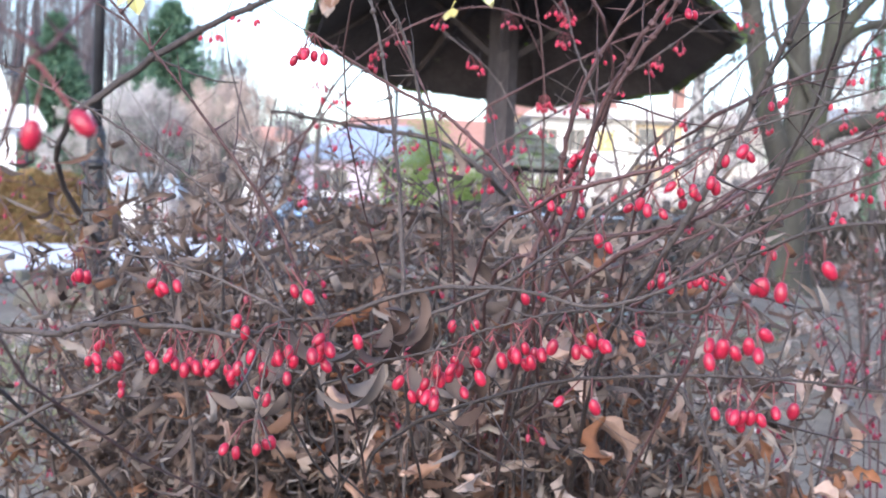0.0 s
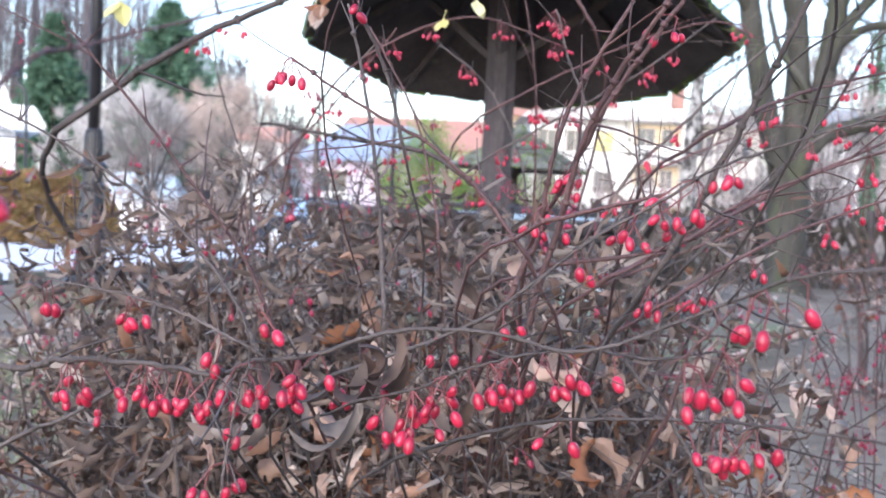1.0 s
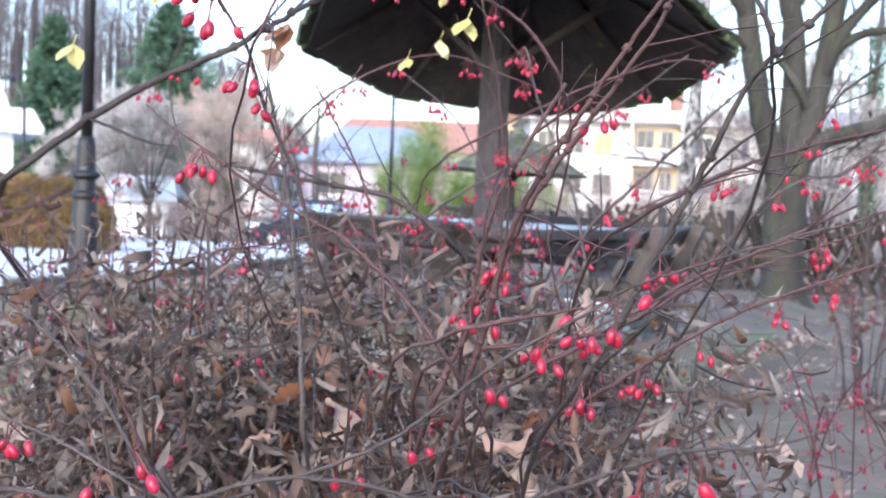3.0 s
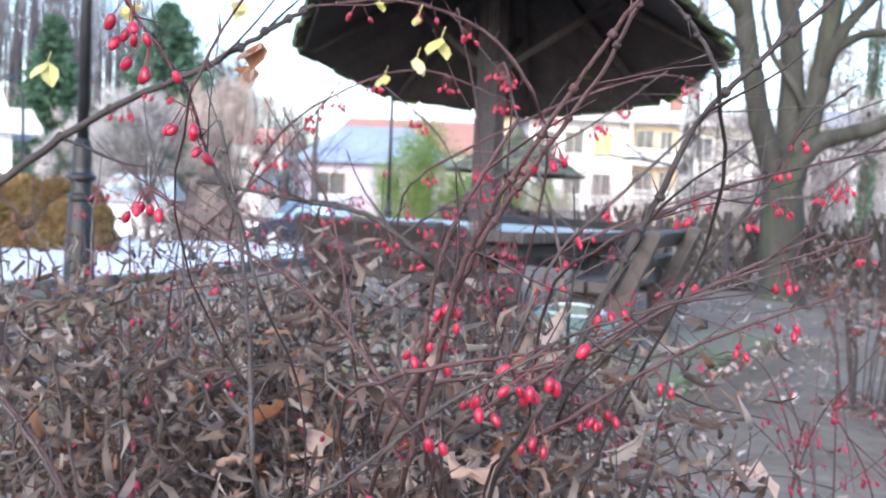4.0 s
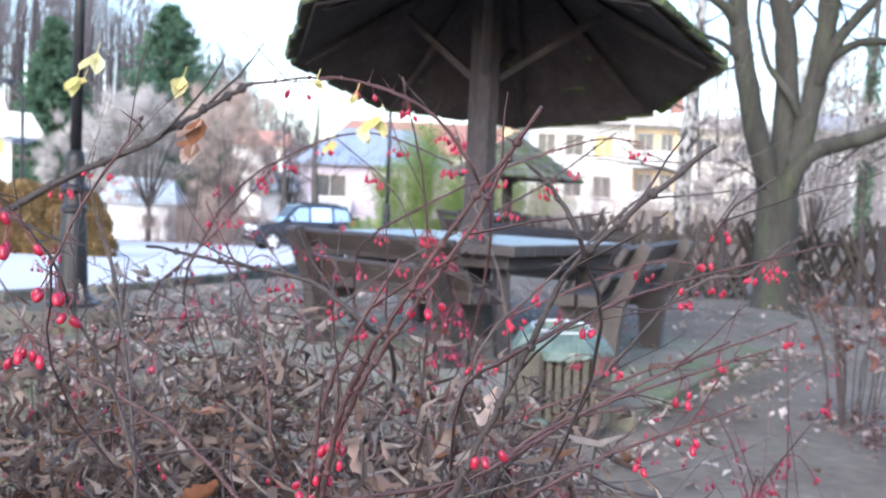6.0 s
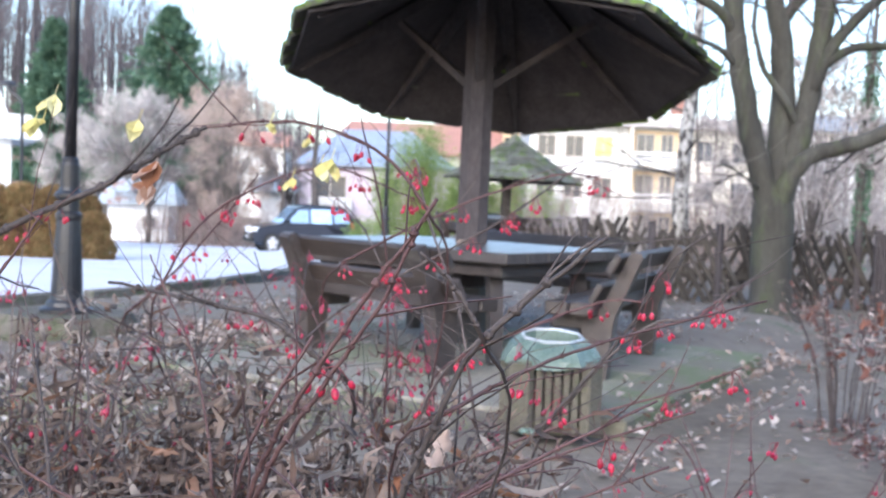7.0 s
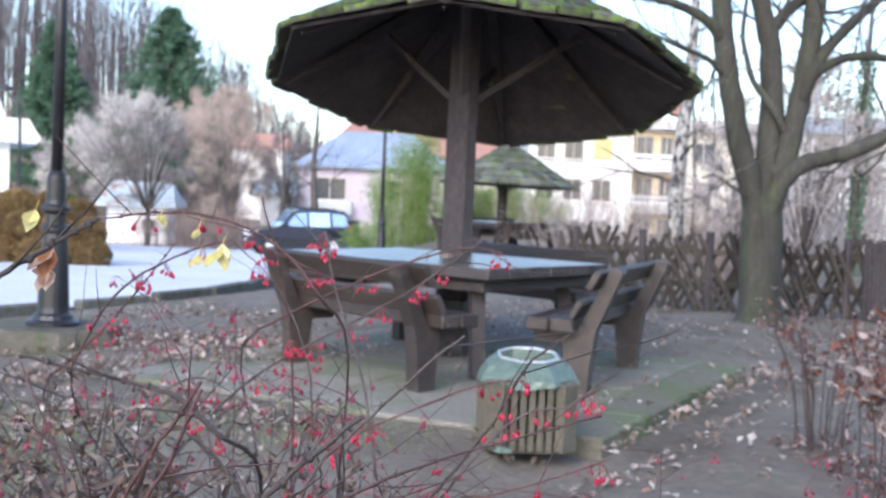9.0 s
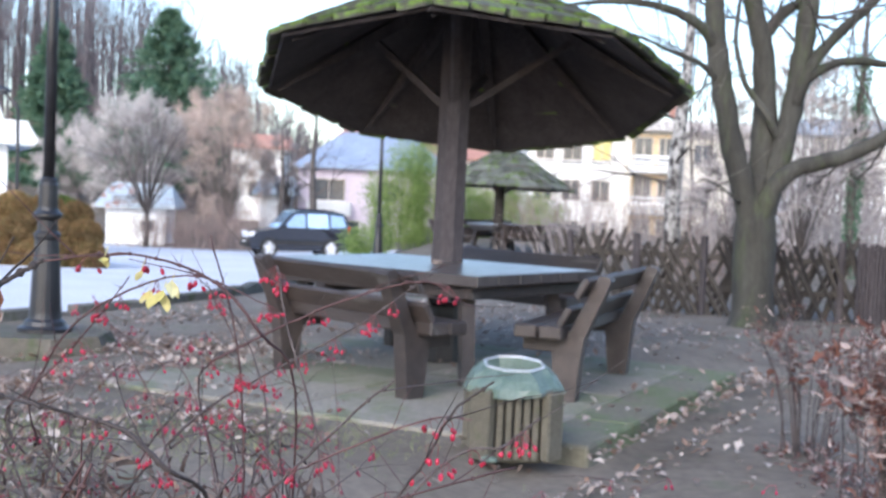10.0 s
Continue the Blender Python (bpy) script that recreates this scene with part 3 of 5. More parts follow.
foot = thing("lamp_footing", pose(-2.62, 9.35, -0.06), "low mossy stone footing under the lamp", "footing")
b = Build()
b.lathe([(0.56, -0.1), (0.57, 0.10), (0.55, 0.15), (0.50, 0.25), (0.0, 0.25)], 8, turn=radians(22.5))
part("block", b, STONE, foot)
street_lamp(pose(-2.62, 9.35, 0.19), "black cast-iron lamp post on a stone footing")
street_lamp(pose(-1.1, 29.0, ground_z(-1.1, 29.0)), "black iron lamp post before the bamboo")


# ---- lattice fence ----
def lattice_fence():
    root = thing("lattice_fence", Matrix(), "weathered grey wooden lattice fence with crossed pickets", "fence")
    x0, x1, y0, y1 = 1.9, 6.3, 15.3, 14.75
    L = x1 - x0
    turn = math.degrees(math.atan2(y1 - y0, L))
    base = pose(x0, y0, 0, 0, 0, turn)
    for z in (0.32, 0.72):
        b = Build()
        b.box((L, 0.05, 0.075), base @ Matrix.Translation((L / 2, 0, z)), 0.01)
        part("rail", b, FENCEWOOD, root)
    for i in range(6):
        b = Build()
        b.tube([base @ Vector((0.1 + i * 0.82, -0.05, -0.1)), base @ Vector((0.1 + i * 0.82, -0.05, 0.97))], 0.05, 7)
        part("fence_post", b, DARKWOOD, root)
    rng = random.Random(8)
    pk = Build()
    pk.tube([(0, 0, 0), (0, 0, 0.5), (0, 0, 1.03)], [0.027, 0.029, 0.023], 5)
    pk = pk.mesh("picket", FENCEWOOD)
    n = int(L / 0.105)
    for i in range(n):
        for s in (-1, 1):
            o = part("picket", pk, FENCEWOOD, root)
            o.matrix_world = base @ pose(i * 0.105 + rng.uniform(-0.05, 0.05) - s * 0.2, 0.05 * s, 0.0, rng.uniform(-3, 3), s * (23 + rng.uniform(-9, 8)), 0) @ Matrix.Diagonal((rng.uniform(0.75, 1.35), rng.uniform(0.8, 1.2), rng.uniform(0.86, 1.08), 1))
    gate = thing("fence_panel", pose(5.55, 14.5, 0, 0, 0, -3), "dark panel of upright wooden stakes", "fence panel")
    for i in range(9):
        b = Build()
        b.tube([(i * 0.05 - 0.2, 0, 0), (i * 0.05 - 0.2, 0, 0.95 + rng.uniform(-0.03, 0.03))], 0.024, 6)
        part("stake", b, DARKWOOD, gate)


lattice_fence()


# ---- trees ----
def grow(b, start, heading, length, radius, depth, rng, spread=0.6, lift=0.1, sides=5, droop=0.0):
    """A limb that bends and forks."""
    pts, radii = [start], [radius]
    d = heading.normalized()
    n = 4
    for i in range(n):
        d = (d + rnd_unit(rng) * 0.16 + Vector((0, 0, lift - droop))).normalized()
        pts.append(pts[-1] + d * length / n)
        radii.append(radius * (1 - 0.55 * (i + 1) / n))
    b.tube(pts, radii, sides if depth > 1 else 3, cap=False)
    if depth <= 0:
        return
    for k in range(rng.choice((2, 3, 3))):
        i = rng.choice((2, 3, 4))
        side = rnd_unit(rng, 0.15)
        grow(b, pts[i], d + side * spread * 1.5, length * rng.uniform(0.55, 0.8), radii[i] * 0.72, depth - 1, rng, spread, lift, sides, droop)


def big_tree():
    root = thing("plane_tree", pose(3.76, 13.25, 0), "large bare grey-barked tree with a low fork", "tree")
    rng = random.Random(21)
    b = Build()
    line = smooth_line([(3.80, 13.25, -0.12), (3.80, 13.25, 0.12), (3.78, 13.25, 0.5), (3.78, 13.25, 0.95), (3.77, 13.25, 1.35), (3.79, 13.28, 1.7)], 5)
    n = len(line)
    rad = [0.222 + 0.17 * math.exp(-max(0, p.z + 0.05) / 0.16) - 0.14 * smoothstep(1.1, 1.7, p.z) for p in line]
    b.tube(line, rad, 18)
    b.v = [tuple(Vector(p) * 1.0 + Vector((p[0] - 3.78, p[1] - 13.25, 0)) * 0.14 * noise.noise(Vector((p[0] * 3, p[1] * 3, p[2] * 1.1)))) for p in b.v]
    o = part("trunk", b, BARK, root, smooth=True)
    o.matrix_parent_inverse = root.matrix_world.inverted()

    def limb(pts, r0, r1, twigs, first=0.33):
        line = smooth_line(pts, 5)
        n = len(line)
        bb = Build()
        rad = [(r0 + (r1 - r0) * i / (n - 1)) * (1 + 0.035 * math.sin(i * 1.3 + r0 * 90)) for i in range(n)]
        line = [p + rnd_unit(rng) * r * 0.05 for p, r in zip(line, rad)]
        bb.tube(line, rad, 10)
        lim = part("limb", bb, BARK, root, smooth=True)
        lim.matrix_parent_inverse = root.matrix_world.inverted()
        tw = Build()
        for k in range(twigs):
            i = rng.randrange(int(n * first), n)
            grow(tw, line[i], rnd_unit(rng, 0.1) + Vector((0, 0, 0.2)), rng.uniform(0.5, 1.2), min(0.02, rad[i] * 0.2 + 0.004), 3, rng, 0.5, 0.05)
        o = tagged(part("branches", tw, BRANCH, root), kind="stuff")
        o.matrix_parent_inverse = root.matrix_world.inverted()

    limb([(3.76, 13.22, 0.80), (3.70, 13.2, 1.2), (3.60, 13.2, 1.58), (3.48, 13.2, 1.95), (3.38, 13.2, 2.40), (3.26, 13.2, 2.95), (3.21, 13.2, 3.35), (3.16, 13.2, 3.9), (3.0, 13.2, 4.9)], 0.145, 0.10, 7, 0.6)
    limb([(3.79, 13.3, 0.80), (3.82, 13.33, 1.2), (3.84, 13.4, 1.77), (3.85, 13.4, 2.38), (3.80, 13.4, 3.0), (3.73, 13.4, 3.3), (3.54, 13.4, 3.96), (3.4, 13.5, 4.9)], 0.165, 0.09, 6, 0.6)
    limb([(3.80, 13.27, 0.80), (3.86, 13.28, 1.25), (4.00, 13.3, 1.84), (4.10, 13.3, 2.36), (4.16, 13.3, 2.76), (4.22, 13.3, 3.3), (4.26, 13.3, 3.97), (4.3, 13.3, 4.9)], 0.135, 0.10, 6, 0.6)
    limb([(3.79, 13.2, 0.95), (3.81, 13.15, 1.25), (3.90, 13.1, 1.54), (4.08, 13.1, 1.75), (4.38, 13.1, 1.86), (4.68, 13.1, 1.95), (4.97, 13.05, 2.11), (5.26, 13.0, 2.28), (5.8, 12.9, 2.45)], 0.115, 0.065, 5, 0.5)
    limb([(3.79, 13.4, 3.20), (3.98, 13.4, 3.46), (4.19, 13.4, 3.62), (4.47, 13.4, 4.0)], 0.075, 0.05, 3)
    limb([(4.11, 13.25, 2.44), (4.29, 13.2, 2.93), (4.57, 13.2, 3.28), (4.80, 13.2, 3.5), (5.03, 13.2, 3.74)], 0.075, 0.045, 4)
    limb([(4.12, 13.25, 2.56), (4.27, 13.2, 2.78), (4.53, 13.2, 2.93), (4.83, 13.2, 2.96), (5.14, 13.2, 2.94), (5.6, 13.1, 2.98)], 0.06, 0.035, 5)
    limb([(3.25, 13.2, 3.02), (3.12, 13.1, 3.17), (2.97, 13.0, 3.27), (2.70, 12.9, 3.37), (2.34, 12.8, 3.42), (1.92, 12.7, 3.40), (1.49, 12.6, 3.32)], 0.075, 0.018, 8)
    limb([(3.31, 13.2, 2.66), (3.18, 13.1, 2.75), (3.02, 13.0, 2.85), (2.70, 12.85, 2.94), (2.33, 12.7, 3.06), (1.80, 12.7, 3.19)], 0.04, 0.011, 8)
    limb([(4.04, 13.3, 1.96), (3.96, 13.27, 2.12), (3.85, 13.2, 2.30), (3.71, 13.2, 2.49), (3.56, 13.15, 2.66), (3.47, 13.1, 2.9), (3.42, 13.1, 3.14), (3.45, 13.1, 3.6)], 0.05, 0.022, 2)
    limb([(3.55, 13.1, 1.40), (3.47, 13.0, 1.45), (3.17, 12.95, 1.62), (3.02, 12.9, 1.58)], 0.018, 0.006, 2)


big_tree()


def bare_tree(m, label, height, radius, seed, material=BRANCH, bark=BRANCH, depth=4, limbs=9, droop=0.0, low=0.35):
    root = thing("bare_tree", m, label, "tree")
    rng = random.Random(seed)
    b = Build()
    line = [Vector((0.03 * height * math.sin(i * 1.3 + seed) * 0.3, 0.02 * height * math.cos(i * 1.7) * 0.3, height * i / 7)) for i in range(8)]
    rad = [radius * (1 - 0.85 * i / 7) for i in range(8)]
    b.tube(line, rad, 9)
    part("trunk", b, bark, root, smooth=True)
    b = Build()
    for k in range(limbs):
        f = low + (1 - low) * k / limbs
        i = min(6, int(f * 7))
        p = line[i].lerp(line[i + 1], f * 7 - i)
        a = k * 2.4 + rng.uniform(-0.4, 0.4)
        grow(b, p, Vector((math.cos(a), math.sin(a), 0.5)), height * (0.5 if bark is BIRCH else 1.0) * rng.uniform(0.22, 0.36) * (1.2 - f * 0.6), rad[i] * 0.24, depth, rng, 0.5, 0.07, 4, droop)
    tagged(part("branches", b, material, root), kind="stuff")
    return root


bare_tree(pose(5.3, 26, -0.1, 0, 1, 0), "white-barked bare birch with dark patches", 9.5, 0.19, 3, bark=BIRCH, depth=4, limbs=18, droop=0.10, low=0.14)
bare_tree(pose(-6.6, 66, ground_z(-6.6, 66)), "bare tree behind the parked car", 8.0, 0.28, 6, depth=4, limbs=9)
bare_tree(pose(-8.8, 70, ground_z(-8.8, 70)), "bare tree near the lilac house", 7.5, 0.2, 16, depth=4, limbs=9)
bare_tree(pose(15.5, 45, -0.5), "bare tree before the apartment block", 8.0, 0.2, 7, depth=4, limbs=11)
bare_tree(pose(9.0, 40, -0.5), "bare tree before the apartment block", 6.5, 0.08, 9, depth=4, limbs=10)
bare_tree(pose(7.0, 33, -0.4), "bare tree before the apartment block", 7.5, 0.06, 12, depth=4, limbs=12)
bare_tree(pose(12.0, 36, -0.4), "bare tree before the apartment block", 6.0, 0.08, 11, depth=4, limbs=10)


def ivy_tree():
    root = thing("ivy_tree", pose(8.35, 24.0, -0.2), "slender trunk wrapped in dark green ivy", "tree")
    rng = random.Random(2)
    b = Build()
    b.tube([(0, 0, 0), (0.02, 0, 2.0), (0.1, 0, 4.0), (0.16, 0, 6.0)], [0.10, 0.08, 0.06, 0.03], 7)
    part("trunk", b, BRANCH, root)
    b = Build()
    for i in range(1700):
        z = rng.uniform(0.1, 4.6)
        a = rng.uniform(0, math.tau)
        r = rng.uniform(0.05, 0.14)
        leaf_quads(b, Vector((0.03 * z + r * math.cos(a), r * math.sin(a), z)), Vector((math.cos(a), math.sin(a), -0.6)), rnd_unit(rng), 0.07, 0.06, 0.5, rng, 2)
    tagged(part("ivy", b, IVY, root, "dark green ivy leaves"), kind="stuff")
    b = Build()
    for k in range(9):
        grow(b, Vector((0.1, 0, 2.6 + k * 0.35)), rnd_unit(rng, 0.2), 1.1, 0.02, 3, rng)
    tagged(part("branches", b, BRANCH, root), kind="stuff")


ivy_tree()


def fir(m, label, height, width, seed):
    root = thing("fir_tree", m, label, "tree", "firs on the slope")
    rng = random.Random(seed)
    b = Build()
    b.tube([(0, 0, 0), (0, 0, height)], [height * 0.018, 0.03], 6)
    part("trunk", b, BRANCH, root)
    b = Build()
    for i in range(480):
        f = rng.random() ** 1.2
        z = height * (0.08 + 0.9 * f)
        reach = width * 0.5 * min(1.0, 1.45 * (1 - f)) ** 0.9 * rng.uniform(0.55, 1.1) + 0.3
        a = rng.uniform(0, math.tau)
        out = Vector((math.cos(a), math.sin(a), 0.12))
        for k in range(11):
            t = (k + 0.5) / 11
            p = Vector((0, 0, z)) + out * reach * t + Vector((0, 0, 0.35 * t * t - 0.5 * t))
            for q in range(3):
                leaf_quads(b, p, out + rnd_unit(rng) * 0.8, rnd_unit(rng), 0.75, 0.2, 0.5, rng, 2)
    tagged(part("crown", b, NEEDLES, root, "dark green needle boughs"), kind="stuff")


fir(pose(-24.0, 108, ground_z(-24.0, 108) + 0.5), "broad dark green fir on the slope", 17.3, 14.0, 1)
fir(pose(-34.0, 108, ground_z(-34.5, 108) + 0.5), "narrow dark green fir on the slope", 15.5, 7.5, 2)


def thicket(m, label, size, count, material, seed, reach=0.5, fine=2):
    """A bare bush: canes from the ground that fork into fine twigs."""
    root = thing("bare_bush", m, label, "bush")
    rng = random.Random(seed)
    b = Build()
    w, d, h = size
    for i in range(count):
        p = Vector((rng.gauss(0, 0.22) * w, rng.gauss(0, 0.22) * d, 0))
        lean = Vector((p.x / w * 1.4, p.y / d * 1.0, 1.0)) + rnd_unit(rng) * 0.35
        if fine > 3:
            grow(b, p, lean, h * rng.uniform(0.42, 0.58), 0.011 * h, fine, rng, 0.8, 0.0, 3)
        else:
            grow(b, p, lean, h * rng.uniform(0.45, 0.75), 0.005 * h ** 0.5 + 0.0025 * h, fine, rng, reach, 0.05, 3)
    tagged(part("twigs", b, material, root), kind="stuff")
    return root


def crown_tree(m, label, width, height, low, material, seed, trunk=0.12, clumps=130, twigs=70, bark=BRANCH):
    """A small bare tree with a rounded crown: forked limbs that end in tufts of fine twigs."""
    root = thing("bare_tree", m, label, "tree")
    rng = random.Random(seed)
    wood, tips = Build(), Build()
    fork = Vector((0, 0, low))
    wood.tube([(0, 0, -0.1), (0.04, 0, low * 0.5), fork], [trunk * 1.25, trunk, trunk * 0.9], 8)
    part("trunk", wood, bark, root, smooth=True)
    wood = Build()
    cz, rz = (low + height) / 2, (height - low) / 2
    for k in range(clumps):
        v = rnd_unit(rng, 0.25)
        f = rng.uniform(0.45, 1.0) ** 0.6
        ragged = 1 + 0.22 * noise.noise(v * 2.2 + Vector((seed, 0, 0)))
        c = Vector((v.x * width / 2, v.y * width / 2, v.z * rz)) * f * ragged + Vector((0, 0, cz))
        mid = fork.lerp(c, 0.5) + Vector((rng.gauss(0, 0.15), rng.gauss(0, 0.15), 0.10 * height * rng.random()))
        wood.tube(smooth_line([fork + Vector((0, 0, -0.2)), mid, c], 3), [trunk * 0.3, trunk * 0.26, trunk * 0.22, trunk * 0.18, trunk * 0.14, trunk * 0.1, 0.012], 4, cap=False)
        spread = 0.085 * width
        for i in range(twigs):
            p = c + rnd_unit(rng) * spread * rng.random() ** 0.6
            d = (p - Vector((0, 0, cz * 0.8))).normalized() + rnd_unit(rng) * 0.9
            q = p + d.normalized() * rng.uniform(0.25, 0.6)
            tips.tube([p, p.lerp(q, 0.5) + rnd_unit(rng) * 0.05, q], [0.016, 0.012, 0.006], 3, cap=False)
    tagged(part("limbs", wood, bark, root), kind="stuff")
    tagged(part("twigs", tips, material, root), kind="stuff")
    return root


def gz(x, y):
    return Matrix.Translation((x, y, ground_z(x, y) - 0.05))


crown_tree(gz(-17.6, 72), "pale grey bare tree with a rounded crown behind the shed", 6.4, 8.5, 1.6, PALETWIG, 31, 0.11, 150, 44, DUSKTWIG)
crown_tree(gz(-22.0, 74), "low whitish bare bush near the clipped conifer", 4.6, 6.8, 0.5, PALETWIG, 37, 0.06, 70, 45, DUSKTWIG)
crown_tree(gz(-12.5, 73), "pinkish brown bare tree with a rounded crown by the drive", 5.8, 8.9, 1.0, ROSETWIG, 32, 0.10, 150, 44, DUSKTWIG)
crown_tree(gz(-14.05, 60), "slim bare tree before the white shed", 4.4, 6.8, 1.9, DUSKTWIG, 5, 0.13, 44, 24)
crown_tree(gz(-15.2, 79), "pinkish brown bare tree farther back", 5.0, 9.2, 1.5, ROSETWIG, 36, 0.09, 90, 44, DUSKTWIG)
crown_tree(gz(7.4, 24), "dark twiggy bare shrub behind the fence", 2.6, 4.2, 0.5, GREYTWIG, 52, 0.04, 42, 20)
crown_tree(gz(5.9, 23.4), "dark twiggy bare shrub behind the fence", 1.8, 3.2, 0.5, GREYTWIG, 53, 0.03, 24, 18)
crown_tree(gz(-9.2, 76), "brown bare tree near the lilac house", 3.0, 7.5, 1.6, GREYTWIG, 38, 0.12, 40, 36)
thicket(gz(-12.5, 60), "low brown clipped hedge beside the drive", (6.5, 1.2, 2.0), 240, PINKTWIG, 34, fine=2)
thicket(gz(-10.0, 61), "low brown clipped hedge beside the drive", (5, 1.2, 2.2), 200, PINKTWIG, 35, fine=2)
for i, (x, y, w, h) in enumerate(((3.6, 27, 3, 1.4), (6.5, 28, 3.4, 1.3), (9.5, 27, 3.5, 1.6), (12.5, 26, 4, 2.0), (7.5, 33, 4, 2.2), (4.5, 34, 4, 2.0), (10.5, 20, 2.6, 1.2), (5.0, 18.5, 2.5, 0.9), (7.6, 18, 2.2, 0.8))):
    thicket(gz(x, y), "brown bare shrubs behind the lattice fence", (w, 1.6, h), 90, PINKTWIG if i % 2 else GREYTWIG, 40 + i, fine=2)
thicket(gz(9.2, 30), "dense grey bare shrubs at the edge of the park", (4.5, 3, 4.2), 34, GREYTWIG, 61, fine=4)
thicket(gz(12.6, 35), "dense grey bare shrubs at the edge of the park", (5, 3, 5), 40, GREYTWIG, 63, fine=4)


def forest():
    root = thing("hill_wood", Matrix(), "leafless wood of tall thin trunks on the hillside", "wood", kind="stuff")
    rng = random.Random(77)
    b, tw = Build(), Build()
    for i in range(780):
        y = rng.uniform(122, 200)
        x = (-82 + 92 * rng.random() ** 1.25) * y / 150
        z = ground_z(x, y) - 0.3
        h = rng.uniform(14, 24) * (0.26 + 0.74 * smoothstep(-14, -46, x))
        r = rng.uniform(0.10, 0.26)
        top = Vector((x + rng.uniform(-0.8, 0.8), y, z + h))
        mid = Vector((x + rng.uniform(-0.3, 0.3), y, z + h * 0.5))
        b.tube([(x, y, z), mid, top], [r, r * 0.7, r * 0.15], 4, cap=False)
        for k in range(8):
            f = rng.uniform(0.3, 0.95)
            p = Vector((x, y, z)).lerp(top, f)
            grow(tw, p, Vector((rng.uniform(-1, 1), rng.uniform(-1, 1), 1.1)), h * 0.2, r * 0.28, 1, rng, 0.5, 0.08, 3)
    tagged(part("trunks", b, WOODLAND, root), kind="stuff")
    tagged(part("branches", tw, WOODLAND, root), kind="stuff")
    b = Build()
    for i in range(2600):
        y = rng.uniform(112, 150)
        x = rng.uniform(-85, 22) * y / 150
        p = Vector((x, y, ground_z(x, y)))
        grow(b, p, Vector((rng.uniform(-0.6, 0.6), 0, 1)), rng.uniform(1.8, 4.4), 0.05, 1, rng, 0.6, 0.05, 3)
    tagged(part("undergrowth", b, PINKTWIG, root), kind="stuff")


forest()


def bamboo(m, label, size, seed, count):
    root = thing("bamboo_clump", m, label, "bamboo")
    rng = random.Random(seed)
    canes, leaves = Build(), Build()
    w, d, h = size
    for i in range(count):
        x, y = rng.uniform(-0.5, 0.5) * w, rng.uniform(-0.5, 0.5) * d
        hh = h * rng.uniform(0.7, 1.0) * (1 - 0.45 * abs(x / w * 2) ** 2)
        bend = Vector((x / w * 0.7 + rng.uniform(-0.15, 0.15), rng.uniform(-0.3, 0.2), 0))
        pts = [Vector((x, y, 0)) + bend * (t * t) + Vector((0, 0, hh * t)) for t in (0, 0.35, 0.7, 1.0)]
        canes.tube(pts, [0.012, 0.011, 0.008, 0.003], 4, cap=False)
        for k in range(150):
            t = rng.uniform(0.08, 1.0)
            p = Vector((x, y, 0)) + bend * t * t + Vector((rng.gauss(0, 0.14), rng.gauss(0, 0.14), hh * t))
            leaf_quads(leaves, p, Vector((rng.gauss(0, 1), rng.gauss(0, 1), -0.4)), rnd_unit(rng), 0.14, 0.028, 0.6, rng, 2)
    tagged(part("canes", canes, BAMBOO, root), kind="stuff")
    tagged(part("leaves", leaves, BAMBOO, root), kind="stuff")


bamboo(gz(-0.45, 36), "bright green bamboo clump behind the lamp", (2.2, 1.5, 3.75), 5, 100)
bamboo(gz(2.2, 38), "lower bright green bamboo clump behind the shelter", (3.4, 1.6, 2.0), 6, 90)
bamboo(gz(-1.95, 38), "small grey-green bamboo at the roadside", (0.9, 1.0, 1.4), 7, 18)


def topiary(m, label, lumps, leaf=TOPIARY):
    root = thing("clipped_shrub", m, label, "shrub", "clipped shrubs by the drive")
    rng = random.Random(12)
    for x, y, z, r in lumps:
        b = Build()
        for i in range(1900):
            v = rnd_unit(rng, 0.25)
            v.z *= 0.95
            p = Vector((x, y, z)) + v * r * rng.uniform(0.82, 0.96)
            if p.z < 0:
                continue
            leaf_quads(b, p, v + rnd_unit(rng) * 0.5 + Vector((0, 0, 0.4)), rnd_unit(rng), 0.085, 0.045, 0.4, rng, 2)
        bm = bmesh.new()
        bmesh.ops.create_icosphere(bm, subdivisions=2, radius=r * 0.80)
        b.add([Vector((x, y, z)) + q.co for q in bm.verts], [[q.index for q in f.verts] for f in bm.faces])
        bm.free()
        tagged(part("lump", b, leaf, root), kind="stuff")


topiary(gz(-7.35, 23.5), "bronze-green clipped conifer in rounded lumps", [(-0.3, 0.3, 0.5, 0.6), (-1.2, 0.3, 0.5, 0.6), (0.6, 0.3, 0.45, 0.5)] + [(x, -0.45, 0.25, 0.34) for x in (-1.75, -1.15, -0.55, 0.05, 0.62, 1.12)] + [(-1.5, -0.3, 0.70, 0.36), (-0.85, -0.35, 0.68, 0.35), (-0.2, -0.35, 0.72, 0.34), (0.42, -0.3, 0.70, 0.33), (0.98, -0.25, 0.66, 0.32)] + [(-1.75, -0.05, 1.12, 0.40), (-1.05, -0.1, 1.10, 0.38), (-0.42, -0.1, 1.12, 0.34), (0.18, -0.05, 1.10, 0.33), (0.75, -0.05, 1.0, 0.30)])
topiary(gz(-7.6, 25.6), "dark green clipped conifer behind the bronze one", [(-0.9, 0, 1.0, 0.5), (0.05, 0, 1.02, 0.45), (0.0, 0, 0.5, 0.6), (-1.0, 0, 0.45, 0.6)], GREENTHUJA)


